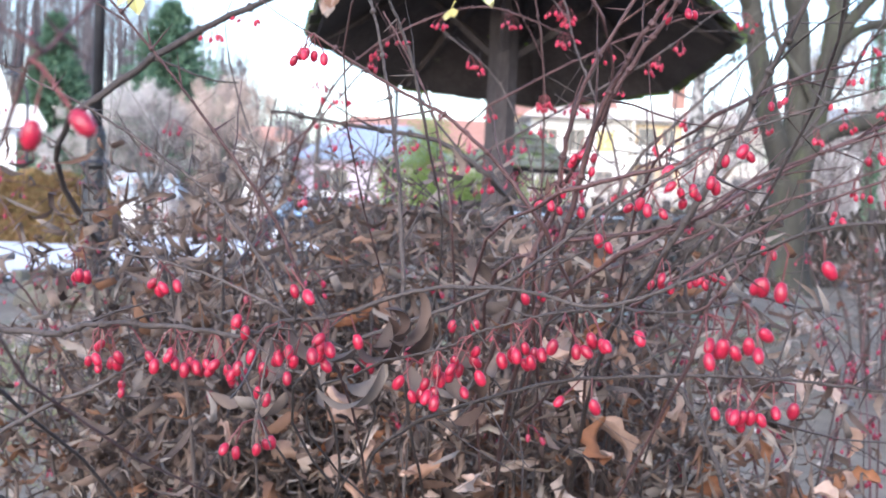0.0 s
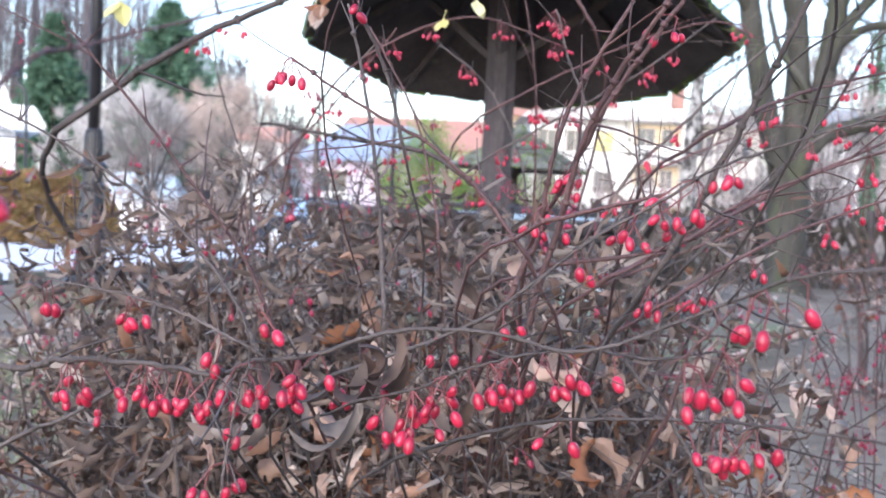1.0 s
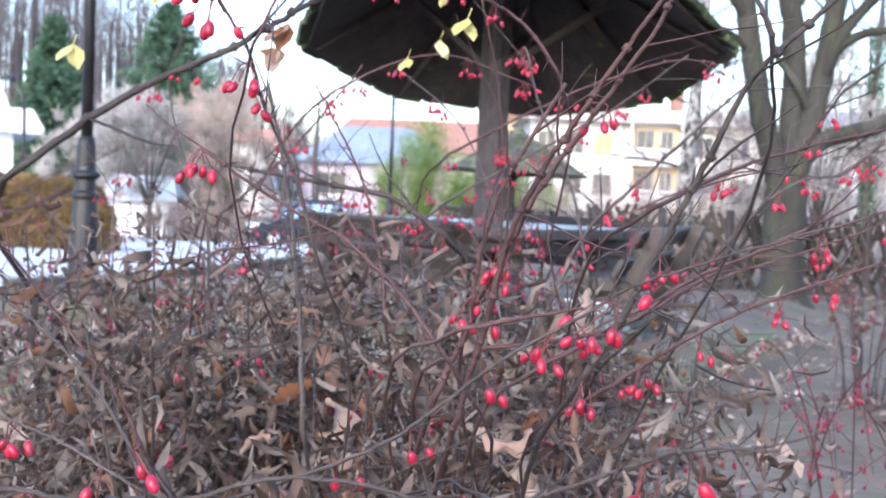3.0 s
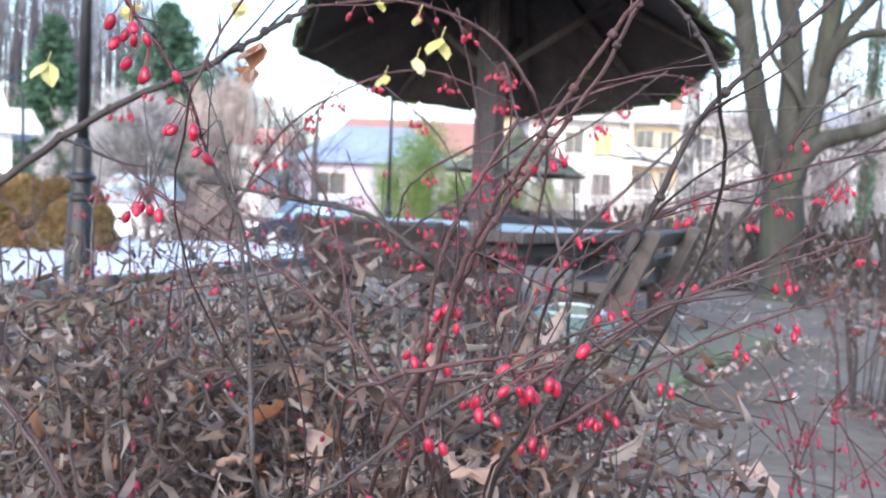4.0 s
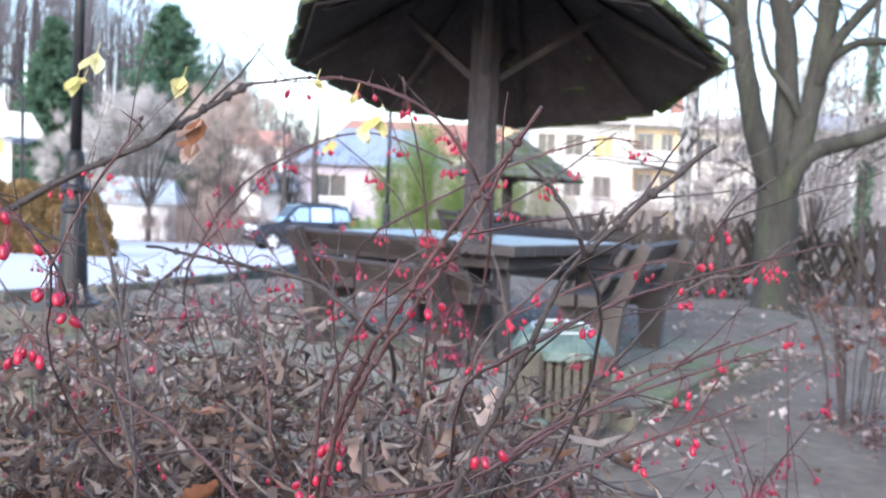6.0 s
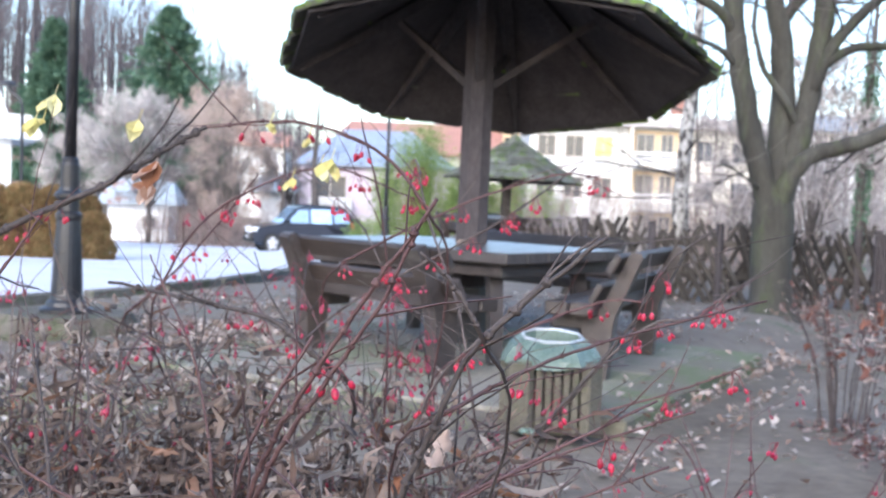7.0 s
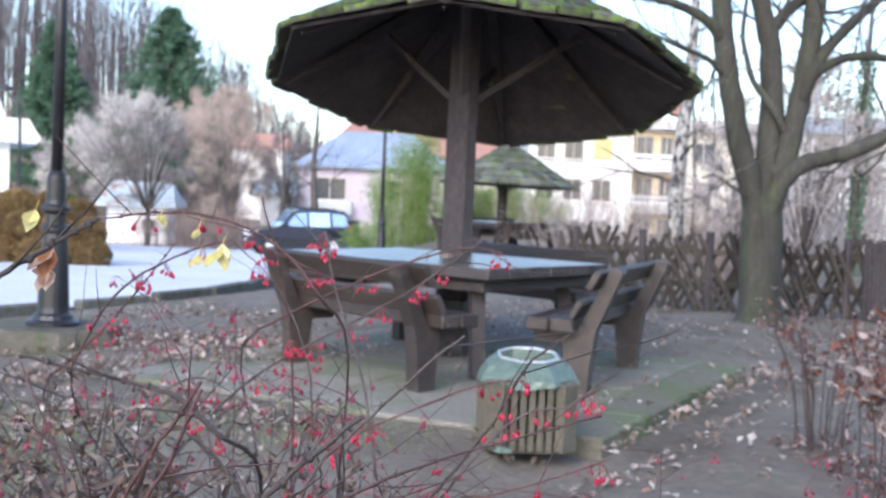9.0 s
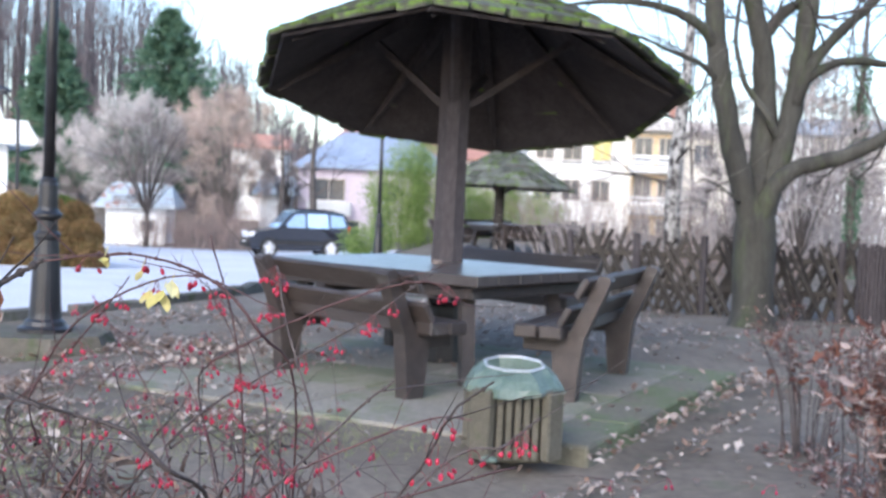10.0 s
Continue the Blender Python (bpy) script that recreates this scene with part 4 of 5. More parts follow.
# ---- buildings ----
def window(root, m, w, h, glass=WINDOW, surround=FRAMEM):
    b = Build()
    for sx, sz, ww, hh in ((0, h / 2, w, 0.08), (0, -h / 2, w, 0.08), (-w / 2, 0, 0.08, h), (w / 2, 0, 0.08, h), (0, 0, 0.06, h)):
        b.box((ww, 0.12, hh), m @ Matrix.Translation((sx, -0.03, sz)))
    fr = part("window", b, surround, root)
    p = Build()
    p.box((w, 0.04, h), m @ Matrix.Translation((0, 0.0, 0)))
    part("pane", p, glass, fr)
    s = Build()
    s.box((w + 0.2, 0.22, 0.06), m @ Matrix.Translation((0, -0.09, -h / 2 - 0.06)))
    part("sill", s, WHITE, fr)


def apartment():
    root = thing("apartment_building", Matrix(), "cream apartment building with ochre balconies", "building")
    y, z0 = 80.0, -2.4
    b = Build()
    b.box((10.0, 11, 8.2), Matrix.Translation((10.8, y + 5.5, z0 + 4.1)))
    part("wall", b, WHITE, root, "white rendered front")
    b = Build()
    b.box((5.2, 10.6, 8.2), Matrix.Translation((18.4, y + 5.6, z0 + 4.1)))
    part("wall", b, CREAM, root, "cream rendered bay")
    b = Build()
    b.prism([(-8.3, 0), (8.3, 0), (7.3, 0.7), (-7.3, 0.7)], -0.8, 11.8, Matrix.Translation((13.4, y, z0 + 8.2)))
    part("roof", b, GREYTILE, root)
    for k in range(2):
        b = Build()
        b.box((0.8, 0.8, 1.6), Matrix.Translation((9.0 + 7 * k, y + 4, z0 + 10.2)))
        part("chimney", b, TILE, root)
    for fl in range(3):
        z = z0 + 1.5 + 2.65 * fl
        for x in (6.9, 8.7, 10.6, 17.2, 19.6):
            lit = CURTAIN if fl == 2 and x == 10.6 else WINDOW
            window(root, Matrix.Translation((x, y - 0.02 + (0.3 if x > 16 else 0), z)), 1.15, 1.35, lit)
        x = 13.9
        bb = Build()
        bb.box((3.2, 0.10, 2.4), Matrix.Translation((x, y - 0.03, z)))
        bay = part("balcony", bb, OCHRE, root)
        bb = Build()
        bb.box((3.3, 1.2, 0.14), Matrix.Translation((x, y - 0.6, z - 1.25)))
        part("balcony_floor", bb, WHITE, bay)
        for k in range(3):
            bb = Build()
            bb.box((3.3, 0.07, 0.22), Matrix.Translation((x, y - 1.17, z - 1.0 + 0.34 * k)))
            part("parapet_board", bb, WHITE, bay)
        for q in (-1.62, 1.62):
            bb = Build()
            bb.box((0.16, 1.15, 2.65), Matrix.Translation((x + q, y - 0.58, z)))
            part("fin", bb, CREAM, bay)
        window(root, Matrix.Translation((x - 0.6, y - 0.10, z + 0.1)), 1.1, 1.7)
        window(root, Matrix.Translation((x + 0.8, y - 0.10, z + 0.1)), 0.8, 1.7)


apartment()


def white_block():
    root = thing("apartment_building", pose(18.2, 63, 0, 0, 0, -8), "white apartment building beyond the trees", "building")
    b = Build()
    b.box((9, 9, 7.2), Matrix.Translation((4.5, 4.5, 1.4)))
    part("wall", b, WHITE, root)
    b = Build()
    b.prism([(-5, 0), (5, 0), (4.0, 0.8), (-4.0, 0.8)], -0.5, 9.5, Matrix.Translation((4.5, 0, 5.0)))
    part("roof", b, SLATE, root)
    for fl in range(3):
        for k in range(4):
            window(root, Matrix.Translation((1.6 + 2.3 * k, -0.02, 0.55 + 1.9 * fl)), 1.05, 1.0)


white_block()


def house(m, label, w, d, h, wall, roof, rise, windows=(), hip=1.5, over=0.5):
    root = thing("house", m, label, "house")
    b = Build()
    b.box((w, d, h), Matrix.Translation((0, d / 2, h / 2)))
    part("wall", b, wall, root)
    b = Build()
    W, D = w / 2 + over, d + over
    v = [(-W, -over, h), (W, -over, h), (W, D, h), (-W, D, h), (-W + hip, d / 2, h + rise), (W - hip, d / 2, h + rise)]
    v += [(x, yy, z - 0.16) for x, yy, z in v[:4]]
    b.add(v, [(0, 1, 5, 4), (1, 2, 5), (2, 3, 4, 5), (3, 0, 4), (0, 6, 7, 1), (1, 7, 8, 2), (2, 8, 9, 3), (3, 9, 6, 0), (9, 8, 7, 6)])
    part("roof", b, roof, root)
    for x, z, ww, hh in windows:
        window(root, Matrix.Translation((x, -0.03, z)), ww, hh, surround=FRAMEM)
    return root


house(pose(-4.5, 85, -3.2), "lilac rendered house with a blue-grey hipped roof", 10.2, 9, 5.9, LILAC, SLATE, 2.6, [(-3.0, 4.3, 2.2, 1.5), (-2.0, 1.6, 2.4, 1.2), (1.2, 4.3, 1.3, 1.4), (3.4, 4.3, 1.3, 1.4)], hip=3.2)
b = Build()
b.box((3.0, 1.0, 0.9), pose(-7.4, 84.5, -0.2))
balcony = tagged(part("house_balcony", b, WHITE), "white balcony front on the lilac house", "balcony")
house(pose(-1.5, 98, -3), "house with a wide red tiled roof behind", 15, 9, 7.0, CREAM, TILE, 2.6, hip=2.0)
house(pose(-15.6, 105, -3.2), "small white house with a red tiled roof", 4.5, 5, 7.6, WHITE, TILE, 1.2, [(0, 4.0, 1.2, 1.3)], hip=0.2)
house(pose(-10.9, 82, -4.3), "white gabled outbuilding among bare bushes", 1.8, 4, 5.0, WHITE, TIN, 1.2, hip=0.3)
house(pose(9.5, 100, -1), "house with a red tiled roof behind the block", 9, 8, 8.2, OCHRE, TILE, 2.8, hip=0.4)
house(pose(-15.55, 64, ground_z(-15.55, 64), 0, 0, 4), "low white shed with a rusty pale tin roof", 3.1, 3.2, 2.05, WHITE, TIN, 1.15, [(0.6, 1.0, 0.7, 0.6)], hip=0.5, over=0.5)
gabled = thing("house", pose(-13.46, 38.6, ground_z(-13.46, 38.6), 0, 0, 21), "white house with a pale overhanging eave", "house")
GZ = -ground_z(-13.46, 38.6)
b = Build()
b.box((5.6, 8, GZ + 2.45), Matrix.Translation((-2.65, 4.4, (GZ + 2.45) / 2)))
part("wall", b, WHITE, gabled)
b = Build()
b.prism([(-6.2, GZ + 2.35), (0.95, GZ + 2.26), (1.06, GZ + 2.42), (0.70, GZ + 3.02), (0.0, GZ + 3.04), (-0.55, GZ + 4.6), (-5.0, GZ + 4.6)], 0, 8.6)
part("roof", b, WHITE, gabled, "pale roof with a boxed eave")
b = Build()
b.prism([(0.10, GZ + 2.22), (0.92, GZ + 2.21), (0.92, GZ + 2.27), (0.10, GZ + 2.29)], -0.02, 8.6)
part("gutter", b, TIN, gabled, "blue-grey gutter board")
window(gabled, Matrix.Translation((-1.9, 0.37, 2.3)), 0.9, 1.2)

# curved lamp at the white house
lamp = thing("curved_lamp", pose(-12.10, 36, ground_z(-12.10, 36)), "dark lamp post with a curved head near the house", "lamp", "park lamps")
b = Build()
b.tube(smooth_line([(0, 0, 0), (0, 0, 2.0), (-0.02, 0, 3.9), (-0.09, 0, 4.28), (-0.33, 0, 4.5), (-0.44, 0, 4.72)], 4), 0.05, 7)
part("pole", b, IRON, lamp)
b = Build()
b.lathe([(0.06, 4.62), (0.24, 4.68), (0.23, 4.74), (0.08, 4.82)], 12, Matrix.Translation((-0.45, 0, 0)))
part("head", b, IRON, lamp)


# ---- parked car ----
def parked_car(m):
    root = thing("parked_car", m, "dark blue off-road estate car parked on the drive", "car")
    L, W = 4.35, 1.78

    def section(outline, w0, w1, name, material):
        """A side outline of (x, z) with its upper points drawn in."""
        b = Build()
        n = len(outline)
        zs = [z for _, z in outline]
        lo, hi = min(zs), max(zs)
        v = []
        for s in (-1, 1):
            for x, z in outline:
                w = (w0 + (w1 - w0) * (z - lo) / (hi - lo)) / 2
                taper = 1 - 0.10 * max(0, abs(x) / (L / 2) - 0.75) / 0.25
                v.append((x, s * w * taper, z))
        b.add(v, [(k, (k + 1) % n, n + (k + 1) % n, n + k) for k in range(n)] + [tuple(range(n))[::-1], tuple(n + k for k in range(n))])
        return part(name, b, material, root, smooth=False)

    section([(-2.15, 0.36), (-1.75, 0.28), (1.8, 0.28), (2.12, 0.40), (2.17, 0.72), (2.10, 1.0), (0.9, 1.06), (-0.95, 1.06), (-1.80, 0.90), (-2.10, 0.78)], 1.66, 1.76, "body", PAINT)
    section([(-1.0, 1.02), (2.12, 1.0), (2.06, 1.34), (1.90, 1.62), (1.3, 1.69), (0.0, 1.68), (-0.36, 1.60)], 1.66, 1.30, "cabin", PAINT)
    for s in (-1, 1):
        for name, out in (("front_window", [(-0.72, 1.07), (0.22, 1.07), (0.22, 1.55), (-0.22, 1.53)]), ("rear_window", [(0.32, 1.07), (1.22, 1.07), (1.18, 1.56), (0.32, 1.56)]), ("quarter_window", [(1.32, 1.09), (2.00, 1.11), (1.88, 1.50), (1.30, 1.55)])):
            b = Build()
            v = []
            for x, z in out:
                yy = s * ((1.66 - 0.36 * (z - 1.02) / 0.65) / 2 + 0.008)
                v.append((x, yy, z))
            v += [(x, yy - s * 0.03, z) for x, yy, z in v]
            b.add(v, [(0, 1, 2, 3), (7, 6, 5, 4)] + [(k, (k + 1) % 4, 4 + (k + 1) % 4, 4 + k) for k in range(4)])
            part(name, b, GLASS, root)
        b = Build()
        b.box((0.14, 0.2, 0.14), Matrix.Translation((-0.68, s * 0.95, 1.1)), 0.03)
        part("wing_mirror", b, PAINT, root)
        b = Build()
        b.box((0.34, 0.30, 0.17), Matrix.Translation((-1.95, s * 0.66, 0.80)), 0.05)
        part("headlight", b, LAMPGLASS, root, "clear headlight")
        b = Build()
        b.box((0.10, 0.20, 0.36), Matrix.Translation((2.12, s * 0.68, 0.98)), 0.03)
        part("tail_light", b, REDLENS, root, "red tail light")
        b = Build()
        b.tube([(-0.2, s * 0.6, 1.70), (1.5, s * 0.6, 1.69)], 0.02, 5)
        part("roof_rail", b, IRON, root)
        b = Build()
        b.box((2.4, 0.03, 0.12), Matrix.Translation((0, s * 0.885, 0.55)), 0.01)
        part("side_strip", b, RUBBER, root)
        for x in (-1.32, 1.32):
            b = Build()
            mm = pose(x, s * 0.80, 0.35, 90, 0, 0)
            b.lathe([(0.24, -0.1), (0.345, -0.1), (0.355, -0.05), (0.355, 0.05), (0.345, 0.1), (0.24, 0.1)], 20, mm)
            tyre = part("wheel", b, RUBBER, root)
            b = Build()
            b.lathe([(0.22, -0.108), (0.24, -0.104), (0.24, 0.104), (0.22, 0.108)], 20, mm)
            part("rim", b, DISC, tyre)
            for k in range(5):
                b = Build()
                b.box((0.085, 0.21, 0.012), mm @ pose(0, 0, -s * 0.112, 0, 0, 72 * k) @ Matrix.Translation((0, 0.11, 0)))
                part("spoke", b, ALLOY, tyre)
    b = Build()
    v = [(-0.98, -0.78, 1.04), (-0.98, 0.78, 1.04), (-0.30, 0.66, 1.57), (-0.30, -0.66, 1.57)]
    v = [(x - 0.012, y, z + 0.012) for x, y, z in v] + [(x + 0.02, y, z - 0.02) for x, y, z in v]
    b.add(v, [(0, 1, 2, 3), (7, 6, 5, 4)] + [(k, (k + 1) % 4, 4 + (k + 1) % 4, 4 + k) for k in range(4)])
    part("windscreen", b, GLASS, root)
    b = Build()
    b.box((0.04, 0.52, 0.11), Matrix.Translation((-2.165, 0, 0.52)))
    part("number_plate", b, WHITE, root)
    b = Build()
    b.box((0.05, 0.9, 0.16), Matrix.Translation((-2.125, 0, 0.76)), 0.01)
    part("grille", b, ALLOY, root)
    b = Build()
    b.box((0.12, 1.6, 0.2), Matrix.Translation((-2.13, 0, 0.45)), 0.04)
    part("bumper", b, RUBBER, root)


parked_car(pose(-5.40, 48.6, ground_z(-5.9, 48.6), 0, 0, 22) @ Matrix.Diagonal((0.94, 0.97, 1.12, 1)))


# ---- leaf litter and grass ----
def litter(name, label, count, seed, place, size, material):
    rng = random.Random(seed)
    b = Build()
    for i in range(count):
        x, y = place(rng)
        z = ground_z(x, y) + 0.012
        if on_slab(x, y):
            z = 0.108
        a = rng.uniform(0, math.tau)
        s = rng.uniform(*size)
        leaf_quads(b, Vector((x, y, z)), Vector((math.cos(a), math.sin(a), rng.uniform(-0.05, 0.35))), Vector((-math.sin(a), math.cos(a), rng.uniform(-0.3, 0.3))), s, s * rng.uniform(0.45, 0.8), rng.uniform(-0.5, 0.9), rng, 2)
    tagged(part(name, b, material), label, "leaves", kind="stuff")


def drift(r):
    """Leaves gather in drifts between bare patches."""
    while True:
        x, y = r.triangular(-3.3, 0.1, -1.6), r.triangular(4.3, 13.0, 7.4)
        if on_slab(x, y) and (Vector((x, y)) - NEAR).dot(V) < 2.5 and r.random() < 0.85:
            continue
        if noise.noise(Vector((x * 1.1, y * 0.8, 5.0))) + 0.5 * noise.noise(Vector((x * 3.1, y * 2.3, 9.0))) > r.uniform(-0.25, 0.45):
            return x, y


litter("fallen_leaves", "pale brown fallen leaves strewn on the soil", 3600, 1, drift, (0.02, 0.07), LITTER)
litter("fallen_leaves", "pale brown fallen leaves along the slab edge", 420, 2, lambda r: (lambda t, s: (1.1 + 0.441 * t + 0.897 * s, 6.0 + 0.897 * t - 0.441 * s))(r.uniform(-0.6, 4.2), 0.05 + abs(r.gauss(0.02, 0.16))), (0.03, 0.07), LITTER)
litter("fallen_leaves", "scattered brown fallen leaves on the path", 420, 3, lambda r: (r.uniform(0.4, 4.2), r.uniform(4.5, 13)), (0.03, 0.08), LITTER)
litter("fallen_leaves", "dark russet fallen leaves under the dry shrubs", 420, 8, lambda r: (r.gauss(2.50, 0.13), r.uniform(5.2, 7.1)), (0.025, 0.06), REDLEAF)
litter("fallen_leaves", "brown fallen leaves under the far benches", 900, 4, lambda r: (r.uniform(-1.5, 3.2), r.uniform(10.5, 15)), (0.03, 0.08), LITTER)


def grass(label, count, seed, place):
    rng = random.Random(seed)
    b = Build()
    for i in range(count):
        x, y = place(rng)
        leaf_quads(b, Vector((x, y, ground_z(x, y) - 0.015)), Vector((rng.gauss(0, 0.5), rng.gauss(0, 0.5), 1)), rnd_unit(rng), rng.uniform(0.03, 0.07), 0.006, 0.9, rng, 2)
    tagged(part("grass", b, GRASS), label, "grass", kind="stuff")


grass("sparse short pale grass on the soil", 7000, 5, lambda r: (lambda a: (-2.9 + 1.6 * r.random() + a[0] * 0.5, 3.4 + 3.2 * r.random()))((r.gauss(0, 0.3), 0)))
grass("sparse short pale grass beside the slab", 1300, 6, lambda r: (r.gauss(-0.5, 0.5), r.gauss(6.4, 0.4)))


# ---- dry shrubs ----
def oak_leaf(b, at, along, side, size, rng):
    """A lobed dead leaf, crumpled and rolled along its midrib."""
    along, side = along.normalized(), side.normalized()
    nrm = along.cross(side).normalized()
    rows, lobes = 11, rng.uniform(17, 22)
    cup, roll = rng.uniform(0.9, 2.5), rng.uniform(-1.2, 1.2)
    turn, seed = rng.choice((-1, 1)) * rng.uniform(1.2, 3.4), rng.uniform(0, 50)
    v, d, n, p = [], along.copy(), nrm.copy(), at.copy()
    for i in range(rows):
        t = i / (rows - 1)
        w = (0.03 + 0.30 * math.sin(math.pi * t ** 0.85) ** 0.8 * (0.74 + 0.26 * math.cos(t * lobes))) * size
        for k in (-1.0, -0.5, 0.0, 0.5, 1.0):
            a = k * cup + roll * t
            q = p + side * (math.sin(a) / max(cup, 0.4) * w) + n * ((1 - math.cos(a)) / max(cup, 0.4) * w)
            crease = noise.noise(Vector((k * 1.6 + seed, t * 5.0, 0))) * 0.10 * size
            v.append(q + n * crease)
        step = turn / rows
        d, n = (d * math.cos(step) + n * math.sin(step)).normalized(), (n * math.cos(step) - d * math.sin(step)).normalized()
        p = p + d * size / (rows - 1)
    b.add(v, [(i * 5 + k, i * 5 + k + 1, i * 5 + k + 6, i * 5 + k + 5) for i in range(rows - 1) for k in range(4)])


def dry_shrub(m, label, canes, centre, spread, height, curled, oaks, seed, leaf=CURLED, size=(0.03, 0.07), bark=TWIGBARK, low=0.25, fan=0.25):
    """A leafless shrub still hung with curled brown leaves, and bigger leaves caught in it."""
    root = thing("dry_shrub", m, label, "shrub", "dry shrubs")
    rng = random.Random(seed)
    ends = []
    for i in range(canes):
        b = Build()
        x, y = centre[0] + rng.uniform(-0.5, 0.5) * spread[0] * 0.8, centre[1] + rng.uniform(-0.5, 0.5) * spread[1]
        tx, ty = x + (x - centre[0]) * fan + rng.gauss(0, 0.04), y + (y - centre[1]) * 0.6 + rng.gauss(0, 0.06)
        h = height * rng.uniform(0.7, 1.02)
        line = smooth_line([(x, y, -0.02), (x * 0.8 + tx * 0.2 + rng.gauss(0, 0.02), y, h * 0.4), (x * 0.4 + tx * 0.6, (y + ty) / 2, h * 0.75), (tx, ty, h)], 4)
        b.tube(line, [(0.0055 if leaf is REDLEAF else 0.004) * (1 - 0.7 * k / (len(line) - 1)) for k in range(len(line))], 5)
        for k in range(4):
            q = line[rng.randrange(4, len(line))]
            grow(b, q, rnd_unit(rng, 0.4), rng.uniform(0.08, 0.2), 0.0018, 1, rng, 0.6, 0.03, 3)
        part("cane", b, bark, root)
        ends.append(line)
    b = Build()
    for i in range(curled):
        line = rng.choice(ends)
        q = line[min(len(line) - 1, int(len(line) * (low + (1 - low) * rng.random() ** 0.7)))]
        p = q + Vector((rng.gauss(0, 0.05), rng.gauss(0, 0.05), rng.gauss(-0.02, 0.04)))
        if p.z > height * 1.05 or p.z < 0.02:
            continue
        s = rng.uniform(*size)
        leaf_quads(b, p, Vector((rng.gauss(0, 0.5), rng.gauss(0, 0.5), rng.gauss(-0.9, 0.5))), rnd_unit(rng), s * 1.25, s * rng.uniform(0.09, 0.24), rng.uniform(1.6, 6.0), rng)
    tagged(part("curled_leaves", b, leaf, root, "curled dead leaves", True), kind="stuff")
    for i in range(oaks):
        b = Build()
        line = rng.choice(ends)
        q = line[rng.randrange(len(line) // 2 if leaf is REDLEAF else int(len(line) * 0.8), len(line))]
        p = q + Vector((rng.gauss(0, 0.05), rng.gauss(0.0, 0.05), rng.gauss(-0.05, 0.04)))
        oak_leaf(b, p, rnd_unit(rng), rnd_unit(rng), rng.uniform(0.032, 0.06) * (1.8 if leaf is REDLEAF else 1.0), rng)
        part("caught_leaf", b, OAK if leaf is CURLED else leaf, root, smooth=True)
    return root


dry_shrub(Matrix(), "dry shrub thick with curled grey-brown leaves", 44, (-0.03, 1.42), (0.71, 0.45), 0.99, 9500, 30, 11, size=(0.022, 0.06))
dry_shrub(Matrix(), "dry shrub holding orange oak leaves", 16, (0.15, 1.18), (0.50, 0.16), 0.99, 900, 300, 17, size=(0.022, 0.05))
dry_shrub(Matrix(), "tall sparse dry shrub with dark hanging leaves", 20, (-0.24, 1.55), (0.42, 0.4), 1.03, 3200, 0, 19, size=(0.025, 0.05), low=0.35)
dry_shrub(Matrix(), "low dry shrub with brown leaves near the ground", 14, (-0.15, 2.1), (0.5, 0.4), 0.72, 700, 6, 13)
dry_shrub(Matrix(), "upright dry shrub with russet leaves by the path", 20, (2.50, 6.85), (0.34, 0.26), 0.86, 300, 46, 14, REDLEAF, (0.03, 0.07), low=0.7, fan=1.5)
dry_shrub(Matrix(), "dry shrub with large russet leaves by the path", 26, (2.42, 5.5), (0.42, 0.30), 0.95, 1500, 260, 15, REDLEAF, (0.04, 0.08), low=0.06, fan=0.6)
dry_shrub(Matrix(), "dry shrub crowded with crumpled dark brown leaves", 13, (0.04, 1.46), (0.50, 0.22), 0.98, 2000, 0, 23, size=(0.022, 0.05), low=0.66)
dry_shrub(Matrix(), "small dry shrub topped with dark brown leaves", 9, (-0.17, 1.50), (0.22, 0.2), 1.07, 900, 0, 29, size=(0.022, 0.05), low=0.62)


# ---- barberry in the foreground ----
bush = thing("barberry_bush", pose(0.0, 1.1, 0.0), "thorny bare barberry hung with bright red berries", "bush")
BASE_INV = Matrix.Translation((0.0, -1.1, 0.0))
brng = random.Random(99)


def berry_mesh(scale):
    b = Build()
    prof = [(0.0006, -0.0052), (0.0019, -0.0046), (0.0029, -0.0029), (0.0034, -0.0004), (0.0031, 0.0020), (0.0021, 0.0041), (0.0008, 0.0049)]
    b.lathe([(r * scale, z * scale) for r, z in prof], 9)
    return b.mesh("berry", BERRY, True)


BERRY_MESHES = [berry_mesh(s) for s in (0.63, 0.70, 0.77)]
for me in BERRY_MESHES:
    me.materials.append(BERRYTIP)
    for p in me.polygons:
        if p.center.z < -0.0043:
            p.material_index = 1


def hang(b, at, count, size=1.0):
    """A cluster of berries on thin stalks under a point of a stem; returns the poses."""
    out = []
    for k in range(count):
        drop = brng.uniform(0.006, 0.011) * size
        p = at + Vector((brng.gauss(0, 0.0045), brng.gauss(0, 0.0045), -drop)) * (1 + 0.12 * count)
        mid = at.lerp(p, 0.5) + Vector((brng.gauss(0, 0.002), brng.gauss(0, 0.002), 0.003))
        tip = (p - mid).normalized()
        b.tube([at, mid, p], [0.0004, 0.00034, 0.00042], 4, cap=False)
        axis = (-tip + Vector((brng.gauss(0, 0.35), brng.gauss(0, 0.35), 0.3))).normalized()
        rot = axis.to_track_quat("Z", "Y").to_matrix().to_4x4()
        out.append(Matrix.Translation(p + axis * -0.004) @ rot)
    return out


def thorn(b, at, rng, size=0.012):
    d = rnd_unit(rng, 0.5)
    b.tube([at, at + d * size * rng.uniform(0.6, 1.2)], [0.0007, 0.0001], 3, cap=False)


